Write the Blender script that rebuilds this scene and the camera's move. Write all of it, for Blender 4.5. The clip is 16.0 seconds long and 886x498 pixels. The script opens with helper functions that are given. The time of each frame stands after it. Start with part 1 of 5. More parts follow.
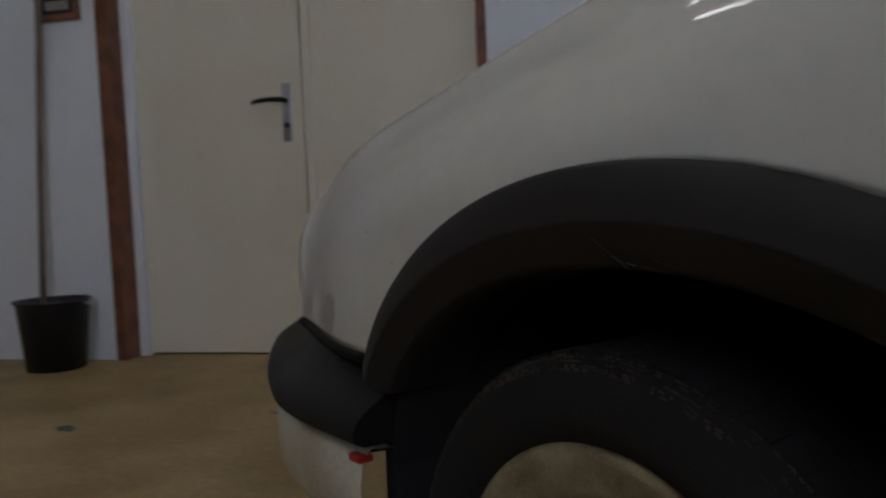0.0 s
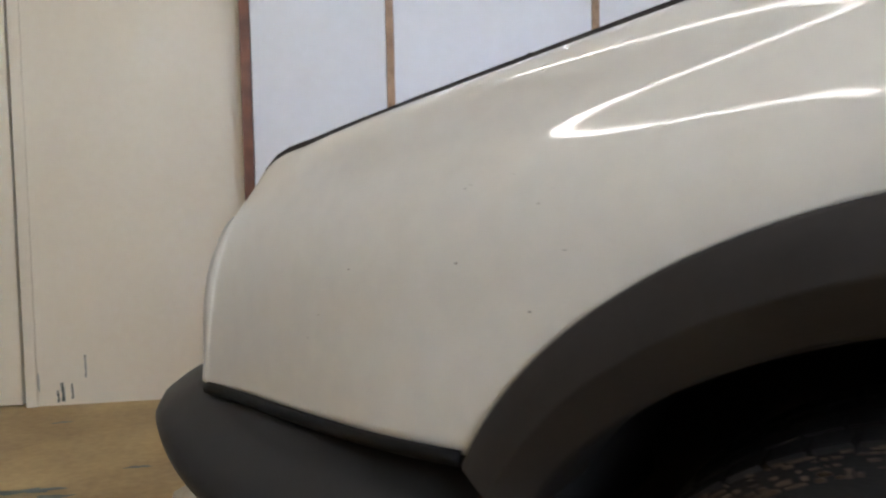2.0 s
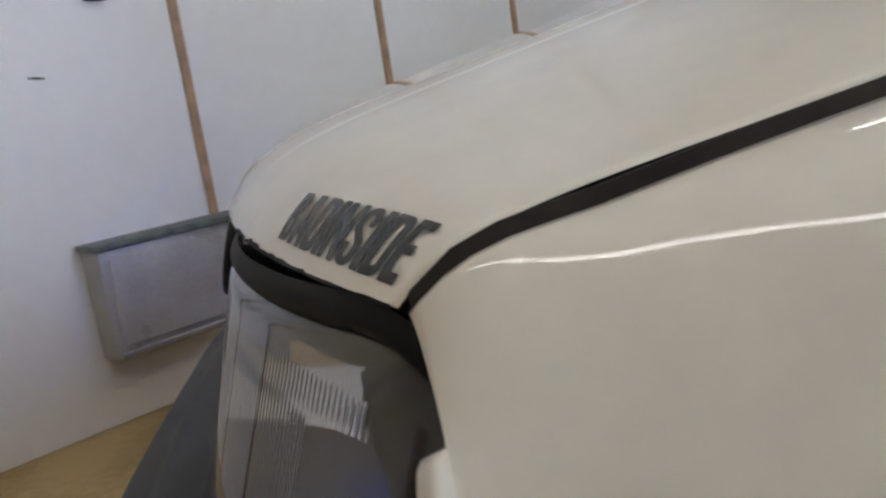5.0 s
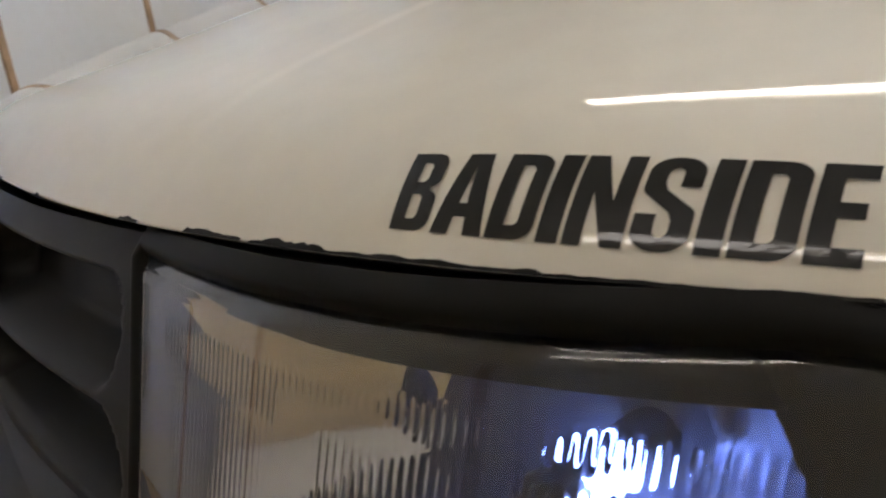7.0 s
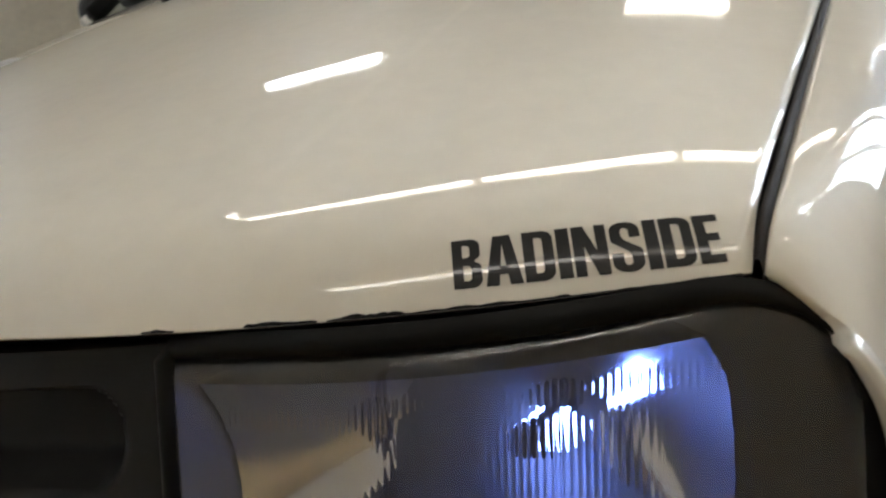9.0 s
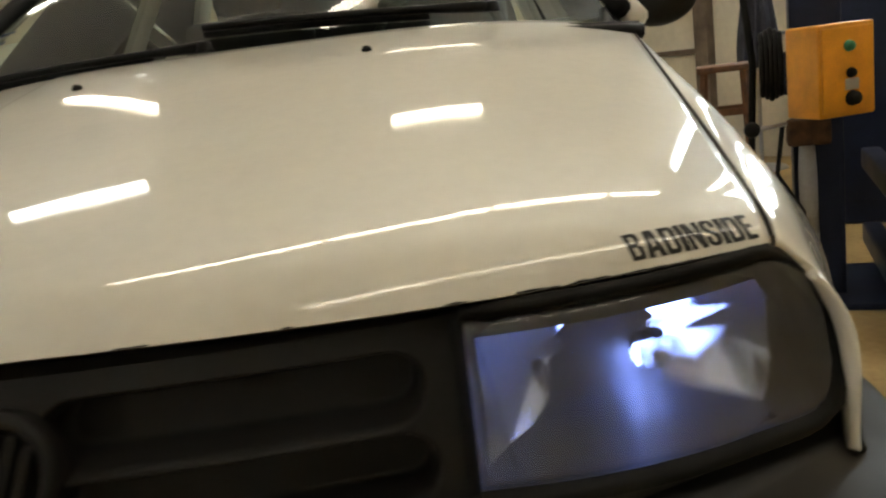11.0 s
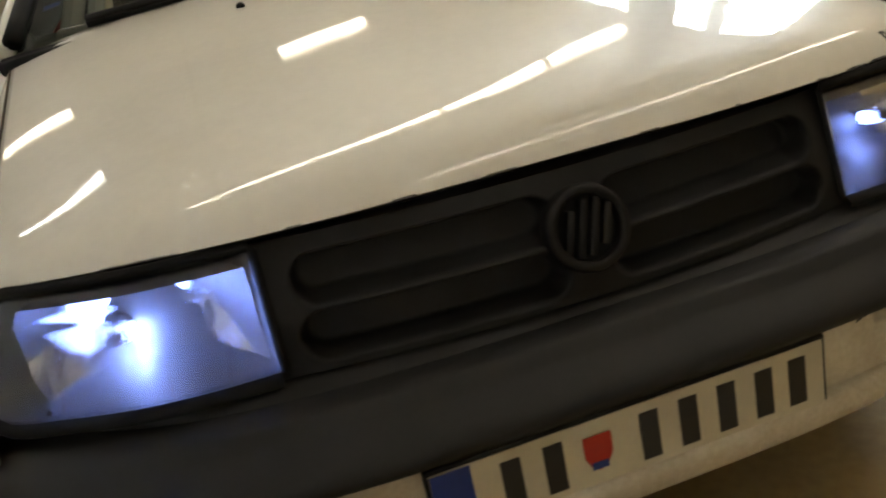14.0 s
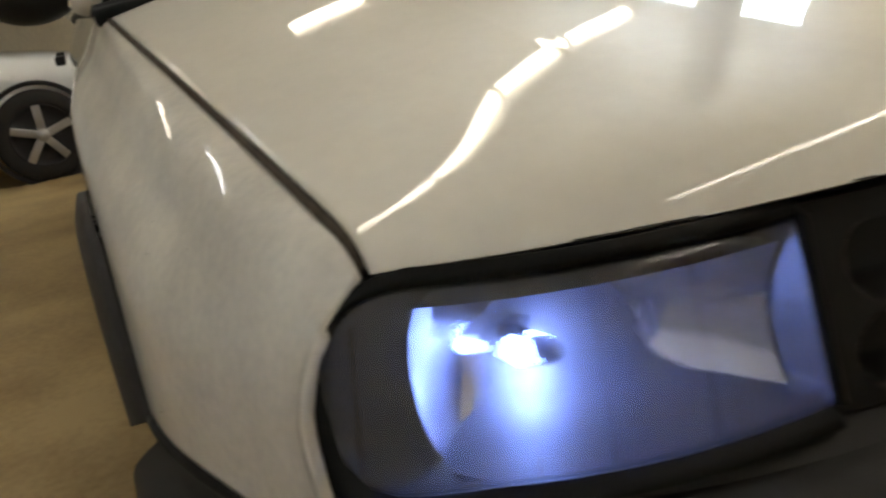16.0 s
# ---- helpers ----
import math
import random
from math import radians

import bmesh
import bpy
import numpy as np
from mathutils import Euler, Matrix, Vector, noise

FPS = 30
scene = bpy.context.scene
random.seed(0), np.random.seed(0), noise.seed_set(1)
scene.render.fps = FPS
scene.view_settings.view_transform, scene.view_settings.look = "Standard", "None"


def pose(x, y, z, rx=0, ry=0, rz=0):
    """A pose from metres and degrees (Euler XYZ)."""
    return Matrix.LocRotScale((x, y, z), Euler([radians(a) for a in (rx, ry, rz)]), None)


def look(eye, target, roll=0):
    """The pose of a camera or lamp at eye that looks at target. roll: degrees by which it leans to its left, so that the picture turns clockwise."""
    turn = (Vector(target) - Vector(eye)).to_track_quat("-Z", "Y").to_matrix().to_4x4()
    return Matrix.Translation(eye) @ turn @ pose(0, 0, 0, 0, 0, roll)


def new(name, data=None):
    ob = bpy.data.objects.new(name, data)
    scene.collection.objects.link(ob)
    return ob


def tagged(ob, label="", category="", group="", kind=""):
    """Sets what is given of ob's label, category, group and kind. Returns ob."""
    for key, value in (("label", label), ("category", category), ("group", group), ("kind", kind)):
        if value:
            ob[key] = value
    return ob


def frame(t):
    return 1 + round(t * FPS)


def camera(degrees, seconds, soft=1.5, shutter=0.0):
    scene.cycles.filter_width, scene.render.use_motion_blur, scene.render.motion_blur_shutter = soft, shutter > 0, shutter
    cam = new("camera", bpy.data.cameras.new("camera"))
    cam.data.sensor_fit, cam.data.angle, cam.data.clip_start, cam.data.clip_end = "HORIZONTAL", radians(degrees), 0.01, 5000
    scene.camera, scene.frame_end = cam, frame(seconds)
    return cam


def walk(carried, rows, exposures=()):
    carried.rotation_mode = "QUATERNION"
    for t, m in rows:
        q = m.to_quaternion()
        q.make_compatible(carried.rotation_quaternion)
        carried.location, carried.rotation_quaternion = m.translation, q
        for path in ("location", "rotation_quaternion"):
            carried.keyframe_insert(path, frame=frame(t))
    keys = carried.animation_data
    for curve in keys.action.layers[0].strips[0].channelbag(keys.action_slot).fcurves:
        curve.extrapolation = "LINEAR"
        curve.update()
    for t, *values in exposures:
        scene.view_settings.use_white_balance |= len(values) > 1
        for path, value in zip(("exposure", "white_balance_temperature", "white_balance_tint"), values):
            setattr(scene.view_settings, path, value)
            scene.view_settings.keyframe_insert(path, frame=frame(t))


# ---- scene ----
cam = camera(55.8, 16.0, soft=2.2, shutter=0.5)
PATH = [
    (0, (1.302, 1.325, 0.636), (0.129, -0.290, 0.507), -2.4),
    (0.2, (1.322, 1.288, 0.641), (0.065, -0.252, 0.484), -2.3),
    (0.5, (1.346, 1.22, 0.647), (0.003, -0.252, 0.507), -2.6),
    (1, (1.364, 1.105, 0.629), (-0.135, -0.216, 0.539), -0.0),
    (1.5, (1.353, 0.987, 0.641), (-0.281, -0.167, 0.569), -1.0),
    (2, (1.344, 0.864, 0.641), (-0.361, -0.176, 0.534), -1.3),
    (2.5, (1.333, 0.727, 0.639), (-0.469, -0.135, 0.54), -1.3),
    (3, (1.289, 0.593, 0.645), (-0.605, -0.035, 0.511), -4.4),
    (3.5, (1.253, 0.477, 0.686), (-0.692, 0.033, 0.543), -6.7),
    (6, (0.838, 0.159, 0.757), (-1.002, 0.71, 0.199), -10.0),
    (6.5, (0.815, 0.119, 0.759), (-0.942, 0.872, 0.17), -11.0),
    (7, (0.789, 0.077, 0.753), (-0.857, 1.069, 0.201), -8.6),
    (7.5, (0.769, 0.041, 0.761), (-0.752, 1.183, 0.142), -9.3),
    (8, (0.762, -0.006, 0.776), (-0.551, 1.381, 0.184), -8.9),
    (8.5, (0.753, -0.086, 0.802), (-0.336, 1.491, 0.228), -9.4),
    (11, (0.426, -0.522, 0.881), (0.327, 1.427, 0.442), -7.5),
    (11.5, (0.289, -0.627, 0.902), (0.172, 1.303, 0.391), -9.0),
    (12, (0.181, -0.685, 0.917), (0.194, 1.234, 0.353), -9.1),
    (12.5, (0.071, -0.784, 0.921), (0.209, 1.137, 0.381), -7.6),
    (13, (-0.061, -0.856, 0.922), (0.278, 1.041, 0.387), -8.1),
    (13.5, (-0.202, -0.845, 0.937), (0.11, 1.045, 0.359), -10.3),
    (14, (-0.362, -0.784, 0.939), (0.053, 1.057, 0.276), -12.1),
    (14.5, (-0.506, -0.718, 0.933), (0.053, 1.085, 0.275), -10.4),
    (15, (-0.622, -0.596, 0.903), (0.08, 1.162, 0.262), -10.2),
    (15.5, (-0.742, -0.429, 0.904), (-0.006, 1.305, 0.231), -10.0),
    (16, (-0.825, -0.29, 0.865), (-0.13, 1.484, 0.256), -8.7),
]
walk(cam, [(t, look(eye, target, roll)) for t, eye, target, roll in PATH],
     exposures=[(0.0, -1.8, 5700, 15), (0.3, -0.75, 5800, 15), (0.5, -0.25, 5900, 15), (0.8, 0.08, 6000, 15), (1.5, -0.05, 6000, 15), (2.5, -0.22, 5900, 15), (3.5, -0.42, 5400, 14),
                (6.0, -0.25, 6500, 15), (8.5, -0.05, 6300, 13), (11.0, -0.1, 7300, 8), (13.0, -0.08, 7400, 8), (14.5, -0.15, 7050, 10), (16.0, -0.15, 6950, 10)])

# ---------------------------------------------------------------- light
world = bpy.data.worlds.new("world")
scene.world = world
world.use_nodes = True
wn, wl = world.node_tree.nodes, world.node_tree.links
sky = wn.new("ShaderNodeTexSky")
sky.sky_type = "NISHITA"
sky.sun_disc = False
sky.sun_elevation = radians(35)
sky.sun_rotation = radians(60)
wl.new(sky.outputs["Color"], wn["Background"].inputs["Color"])
wn["Background"].inputs["Strength"].default_value = 0.08

# the room: x along the panelled wall, -y out of that wall into the room
AX, NX = Vector((-0.653, 0.757, 0.0)), Vector((0.757, 0.653, 0.0))
P0 = Vector((-0.68, -1.10, 0.0))
ROOM = Matrix(((AX.x, -NX.x, 0, P0.x), (AX.y, -NX.y, 0, P0.y), (0, 0, 1, 0), (0, 0, 0, 1)))
S0, S1, D1, CEIL = -4.2, 9.0, 6.25, 3.3


# ---------------------------------------------------------------- materials
def material(name, color, rough=0.5, metal=0.0, coat=0.0, spec=0.5, vary=0.12, scale=6.0, bump=0.0, bump_scale=200.0, tint=None, rough_vary=0.08):
    """A surface with broad stains, fine grain and a little relief."""
    m = bpy.data.materials.new(name)
    m.use_nodes = True
    nodes, links = m.node_tree.nodes, m.node_tree.links
    b = nodes["Principled BSDF"]
    coord = nodes.new("ShaderNodeTexCoord")
    big, small = nodes.new("ShaderNodeTexNoise"), nodes.new("ShaderNodeTexNoise")
    big.inputs["Scale"].default_value, big.inputs["Detail"].default_value = scale, 6
    small.inputs["Scale"].default_value, small.inputs["Detail"].default_value = scale * 18, 4
    ramp = nodes.new("ShaderNodeValToRGB")
    dark = tint or [c * (1 - 2.2 * vary) for c in color]
    ramp.color_ramp.elements[0].color = (*dark, 1)
    ramp.color_ramp.elements[1].color = (*[min(1, c * (1 + 0.5 * vary)) for c in color], 1)
    ramp.color_ramp.elements[0].position, ramp.color_ramp.elements[1].position = 0.28, 0.62
    mix = nodes.new("ShaderNodeMath")
    mix.operation = "MULTIPLY_ADD"
    mix.inputs[1].default_value = 0.25
    links.new(small.outputs["Fac"], mix.inputs[0])
    scaled = nodes.new("ShaderNodeMath")
    scaled.operation = "MULTIPLY"
    scaled.inputs[1].default_value = 0.75
    links.new(big.outputs["Fac"], scaled.inputs[0])
    links.new(scaled.outputs[0], mix.inputs[2])
    for n in (big, small):
        links.new(coord.outputs["Object"], n.inputs["Vector"])
    links.new(mix.outputs[0], ramp.inputs["Fac"])
    links.new(ramp.outputs["Color"], b.inputs["Base Color"])
    b.inputs["Metallic"].default_value = metal
    b.inputs["Specular IOR Level"].default_value = spec
    rr = nodes.new("ShaderNodeMapRange")
    rr.inputs["To Min"].default_value, rr.inputs["To Max"].default_value = max(0.01, rough - rough_vary), rough + rough_vary
    links.new(big.outputs["Fac"], rr.inputs["Value"])
    links.new(rr.outputs[0], b.inputs["Roughness"])
    b.inputs["Coat Weight"].default_value = coat
    b.inputs["Coat Roughness"].default_value = 0.025
    if bump:
        fine = nodes.new("ShaderNodeTexNoise")
        fine.inputs["Scale"].default_value = bump_scale
        links.new(coord.outputs["Object"], fine.inputs["Vector"])
        bp = nodes.new("ShaderNodeBump")
        bp.inputs["Strength"].default_value, bp.inputs["Distance"].default_value = bump, 0.002
        links.new(fine.outputs["Fac"], bp.inputs["Height"])
        links.new(bp.outputs["Normal"], b.inputs["Normal"])
    return m


def glowing(name, color, strength):
    m = bpy.data.materials.new(name)
    m.use_nodes = True
    b = m.node_tree.nodes["Principled BSDF"]
    b.inputs["Base Color"].default_value = (*color, 1)
    b.inputs["Emission Color"].default_value = (*color, 1)
    b.inputs["Emission Strength"].default_value = strength
    return m


def clear_glass(name, color=(1, 1, 1), rough=0.0):
    """A thin pane: seen through, with a Fresnel reflection on top."""
    m = bpy.data.materials.new(name)
    m.use_nodes = True
    nodes, links = m.node_tree.nodes, m.node_tree.links
    for n in list(nodes):
        nodes.remove(n)
    out, mix = nodes.new("ShaderNodeOutputMaterial"), nodes.new("ShaderNodeMixShader")
    tr, gl, fr = nodes.new("ShaderNodeBsdfTransparent"), nodes.new("ShaderNodeBsdfGlossy"), nodes.new("ShaderNodeFresnel")
    tr.inputs["Color"].default_value = (*color, 1)
    gl.inputs["Roughness"].default_value = rough
    fr.inputs["IOR"].default_value = 1.5
    links.new(fr.outputs[0], mix.inputs["Fac"])
    links.new(tr.outputs[0], mix.inputs[1])
    links.new(gl.outputs[0], mix.inputs[2])
    links.new(mix.outputs[0], out.inputs["Surface"])
    return m


M_PAINT = material("cream_white_car_paint", (0.72, 0.685, 0.60), 0.4, spec=0.12, coat=1.0, vary=0.05, scale=2.6, tint=(0.635, 0.605, 0.535), rough_vary=0.05)
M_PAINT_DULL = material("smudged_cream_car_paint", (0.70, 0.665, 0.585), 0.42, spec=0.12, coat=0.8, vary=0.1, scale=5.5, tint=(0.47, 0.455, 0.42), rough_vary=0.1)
M_PLASTIC = material("black_bumper_plastic", (0.012, 0.0115, 0.0115), 0.5, vary=0.2, spec=0.32, scale=9, bump=0.25, bump_scale=900, rough_vary=0.12)
M_TRIM = material("faded_black_arch_plastic", (0.021, 0.0175, 0.016), 0.55, vary=0.2, spec=0.35, scale=9, bump=0.2, bump_scale=900, rough_vary=0.12)
M_GRILLE = material("black_grille_plastic", (0.012, 0.0115, 0.0115), 0.5, spec=0.2, vary=0.2, scale=9, bump=0.1, bump_scale=900)
M_SEAL = material("black_rubber_seal", (0.004, 0.004, 0.004), 0.55, vary=0.2, spec=0.18)
M_MUD = material("dried_brown_mud", (0.085, 0.056, 0.036), 0.95, vary=0.4, scale=40)
M_LINER = material("dusty_black_arch_liner", (0.022, 0.020, 0.019), 0.9, vary=0.3, scale=9, spec=0.2)
M_GAP = material("dusty_rubber_gap_strip", (0.028, 0.023, 0.020), 0.7, vary=0.3, scale=30, spec=0.2)
# the right-hand gap strip, a paler grey-brown than the left one
M_GAP_PALE = material("paler_grey_brown_gap_strip", (0.085, 0.068, 0.052), 0.9, vary=0.3, scale=30, spec=0.2)
M_SCUFF = material("pale_scraped_plastic", (0.05, 0.047, 0.044), 0.7, vary=0.3, scale=60)
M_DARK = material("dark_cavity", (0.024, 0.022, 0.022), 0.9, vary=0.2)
M_TYRE = material("worn_black_tyre_rubber", (0.017, 0.016, 0.0155), 0.9, spec=0.3, vary=0.25, scale=14, bump=0.5, bump_scale=260, tint=(0.024, 0.019, 0.014))
M_RIM = material("cream_steel_wheel_paint", (0.42, 0.36, 0.22), 0.5, vary=0.3, scale=20, tint=(0.10, 0.05, 0.02))
M_HUB = material("rusty_brown_hub", (0.12, 0.06, 0.03), 0.8, vary=0.35, scale=30)
M_VALANCE = material("dirty_cream_valance_paint", (0.68, 0.63, 0.51), 0.45, vary=0.1, scale=7, tint=(0.42, 0.34, 0.21), coat=0.3)
M_CHROME = material("headlight_reflector_metal", (0.74, 0.75, 0.78), 0.07, metal=1.0, vary=0.02, rough_vary=0.02)
M_HOUSING = material("grey_headlight_housing", (0.03, 0.03, 0.032), 0.45, metal=0.0, spec=0.4, vary=0.1)
M_DECAL = material("glossy_black_vinyl", (0.006, 0.006, 0.006), 0.3, spec=0.2, coat=0.35, vary=0.1)
M_PLATE = material("reflective_cream_plate", (0.62, 0.57, 0.42), 0.4, vary=0.06)
M_PLATE_INK = material("black_plate_ink", (0.02, 0.02, 0.02), 0.5)
M_BLUE = material("blue_plate_band", (0.02, 0.05, 0.25), 0.45)
M_RED = material("red_enamel", (0.45, 0.03, 0.02), 0.4)
M_INNER = material("grey_interior_trim", (0.045, 0.045, 0.05), 0.8, vary=0.15)
M_SEATS = material("dark_grey_seat_cloth", (0.035, 0.035, 0.04), 0.95, vary=0.2, bump=0.3, bump_scale=400)
M_WALL = material("white_wall_panel_paint", (0.80, 0.81, 0.83), 0.55, vary=0.02, scale=1.1, tint=(0.73, 0.73, 0.72))
M_CREAM = material("cream_door_paint", (0.77, 0.70, 0.56), 0.45, vary=0.06, scale=1.9, tint=(0.73, 0.64, 0.48))
M_WOOD = material("brown_stained_batten", (0.20, 0.075, 0.035), 0.5, vary=0.3, scale=14)
M_WOOD_PALE = material("pale_brown_batten", (0.42, 0.27, 0.16), 0.6, vary=0.25, scale=18)
M_FLOOR = material("ochre_painted_concrete", (0.43, 0.315, 0.15), 0.55, spec=0.25, vary=0.2, scale=2.3, bump=0.2, bump_scale=60, tint=(0.22, 0.14, 0.055), rough_vary=0.14)
M_STAIN = material("grey_green_oil_stain", (0.12, 0.14, 0.12), 0.5, vary=0.3, scale=20)
M_CEIL = material("off_white_ceiling", (0.80, 0.77, 0.70), 0.8, vary=0.08, scale=1.2)
M_BACK = material("cream_workshop_wall", (0.74, 0.68, 0.55), 0.7, vary=0.12, scale=1.2)
M_STEEL = material("brushed_steel_plate", (0.5, 0.5, 0.52), 0.35, metal=0.9, vary=0.1)
M_BUCKET = material("dark_grey_bucket_plastic", (0.03, 0.03, 0.035), 0.5, vary=0.2)
M_POLE = material("grey_brown_broom_pole", (0.22, 0.17, 0.13), 0.6, vary=0.2)
M_NAVY = material("dark_blue_machine_paint", (0.009, 0.016, 0.045), 0.45, spec=0.3, vary=0.25, scale=7)
M_TEAL = material("dark_teal_cabinet_paint", (0.004, 0.008, 0.012), 0.8, spec=0.06, vary=0.25, scale=7)
M_ORANGE = material("worn_orange_box_paint", (0.75, 0.30, 0.02), 0.42, vary=0.16, scale=12)
M_BENCH = material("reddish_brown_bench_wood", (0.16, 0.07, 0.03), 0.6, vary=0.3, scale=14)
M_CLOTH = material("dark_blue_grey_cloth", (0.055, 0.058, 0.075), 0.95, vary=0.25, scale=9, spec=0.2, bump=0.3, bump_scale=300)
M_POST = material("weathered_grey_brown_wood", (0.17, 0.13, 0.10), 0.7, vary=0.25, scale=10)
M_GREEN = material("green_button_plastic", (0.02, 0.2, 0.10), 0.4)
M_SILVER = material("silver_white_car_paint", (0.62, 0.62, 0.60), 0.3, coat=1.0, vary=0.03)
M_ALLOY = material("grey_alloy_rim", (0.42, 0.40, 0.38), 0.35, metal=0.8, vary=0.1)
M_GREYMET = material("grey_enamelled_sheet_metal", (0.42, 0.43, 0.46), 0.3, vary=0.12, scale=5, tint=(0.3, 0.28, 0.24))
M_GLASS = bpy.data.materials.new("headlight_cover_glass")
M_GLASS.use_nodes = True
glass = M_GLASS.node_tree.nodes["Principled BSDF"]
glass.inputs["Transmission Weight"].default_value = 1.0
glass.inputs["Base Color"].default_value = (0.94, 0.95, 0.97, 1)
glass.inputs["Roughness"].default_value = 0.02
glass.inputs["IOR"].default_value = 1.42
gt = M_GLASS.node_tree
dust, dmix, dn, dr = gt.nodes.new("ShaderNodeBsdfDiffuse"), gt.nodes.new("ShaderNodeMixShader"), gt.nodes.new("ShaderNodeTexNoise"), gt.nodes.new("ShaderNodeMapRange")
dust.inputs["Color"].default_value = (0.45, 0.44, 0.42, 1)
dn.inputs["Scale"].default_value = 14
dr.inputs["To Min"].default_value, dr.inputs["To Max"].default_value = 0.008, 0.035
gt.links.new(dn.outputs["Fac"], dr.inputs["Value"])
gt.links.new(dr.outputs[0], dmix.inputs["Fac"])
gt.links.new(glass.outputs[0], dmix.inputs[1])
gt.links.new(dust.outputs[0], dmix.inputs[2])
gt.links.new(dmix.outputs[0], gt.nodes["Material Output"].inputs["Surface"])
M_SCREEN = clear_glass("green_tinted_car_glass", (0.76, 0.85, 0.70))
M_PANE = clear_glass("window_pane_glass")
M_TUBE = glowing("fluorescent_tube_glow", (1.0, 0.94, 0.84), 16.0)
M_TUBE_COOL = glowing("cool_tube_glow", (0.90, 0.95, 1.0), 18.0)
M_LED = glowing("bluish_led_glow", (0.20, 0.32, 1.0), 620.0)
M_LED_WEAK = glowing("weak_bluish_led_glow", (0.20, 0.32, 1.0), 48.0)
M_SKY = glowing("bright_daylight_outside", (0.78, 0.89, 1.0), 18.0)


# ---------------------------------------------------------------- mesh helpers
def mesh_of(name, bm, mat, smooth=True, face=None):
    bmesh.ops.recalc_face_normals(bm, faces=bm.faces)
    if face is not None:
        bm.normal_update()
        if sum((f.normal * f.calc_area() for f in bm.faces), Vector()).dot(Vector(face)) < 0:
            bmesh.ops.reverse_faces(bm, faces=bm.faces)
    me = bpy.data.meshes.new(name)
    bm.to_mesh(me)
    bm.free()
    me.materials.append(mat)
    for p in me.polygons:
        p.use_smooth = smooth
    return me


def part(name, bm, mat, parent=None, label="", smooth=True, face=None):
    ob = new(name, mesh_of(name, bm, mat, smooth, face))
    if parent:
        ob.parent = parent
    if label:
        tagged(ob, label)
    return ob


def base(name, m, label, category, group="", kind=""):
    ob = new(name)
    ob.empty_display_size = 0.1
    ob.matrix_basis = m
    return tagged(ob, label, category, group, kind)


def solid(ob, thickness, bevel=0.0):
    """Gives a sheet its thickness, inwards."""
    s = ob.modifiers.new("solid", "SOLIDIFY")
    s.thickness, s.offset = thickness, -1
    if bevel:
        b = ob.modifiers.new("bevel", "BEVEL")
        b.width, b.segments, b.limit_method = bevel, 2, "ANGLE"
    return ob


def sheet(f, us, vs):
    """A grid of points f(u, v)."""
    bm = bmesh.new()
    rows = [[bm.verts.new(f(u, v)) for v in vs] for u in us]
    for r, q in zip(rows, rows[1:]):
        for a, b, c, d in zip(r, r[1:], q[1:], q):
            bm.faces.new((a, b, c, d))
    return bm


def steps(a, b, n):
    return [a + (b - a) * i / n for i in range(n + 1)]


def box(bm, x0, x1, y0, y1, z0, z1, bevel=0.0, m=None):
    made = bmesh.ops.create_cube(bm, size=1)["verts"]
    bmesh.ops.scale(bm, vec=(x1 - x0, y1 - y0, z1 - z0), verts=made)
    bmesh.ops.translate(bm, vec=((x0 + x1) / 2, (y0 + y1) / 2, (z0 + z1) / 2), verts=made)
    if bevel:
        edges = list({e for v in made for e in v.link_edges})
        out = bmesh.ops.bevel(bm, geom=edges, offset=bevel, segments=2, affect="EDGES", profile=0.6)
        made = list({v for f in out["faces"] for v in f.verts} | {v for v in made if v.is_valid})
    if m is not None:
        bmesh.ops.transform(bm, matrix=m, verts=made)
    return bm


def boxed(x0, x1, y0, y1, z0, z1, bevel=0.004, m=None):
    return box(bmesh.new(), x0, x1, y0, y1, z0, z1, bevel, m)


def turned(profile, n=48, axis="x", m=None, arc=(0, 2 * math.pi)):
    """A profile of (radius, height) turned round an axis through the origin."""
    bm = bmesh.new()
    full = abs(arc[1] - arc[0] - 2 * math.pi) < 1e-6
    k = n if full else n + 1
    rings = []
    for i in range(k):
        a = arc[0] + (arc[1] - arc[0]) * i / n
        c, s = math.cos(a), math.sin(a)
        place = {"x": lambda r, t: (t, r * c, r * s), "y": lambda r, t: (r * c, t, r * s), "z": lambda r, t: (r * c, r * s, t)}[axis]
        rings.append([bm.verts.new(place(r, t)) for r, t in profile])
    for i in range(n):
        p, q = rings[i], rings[(i + 1) % k]
        for a, b, c, d in zip(p, p[1:], q[1:], q):
            bm.faces.new((a, b, c, d))
    bmesh.ops.remove_doubles(bm, verts=bm.verts, dist=1e-5)
    if m is not None:
        bmesh.ops.transform(bm, matrix=m, verts=bm.verts)
    return bm


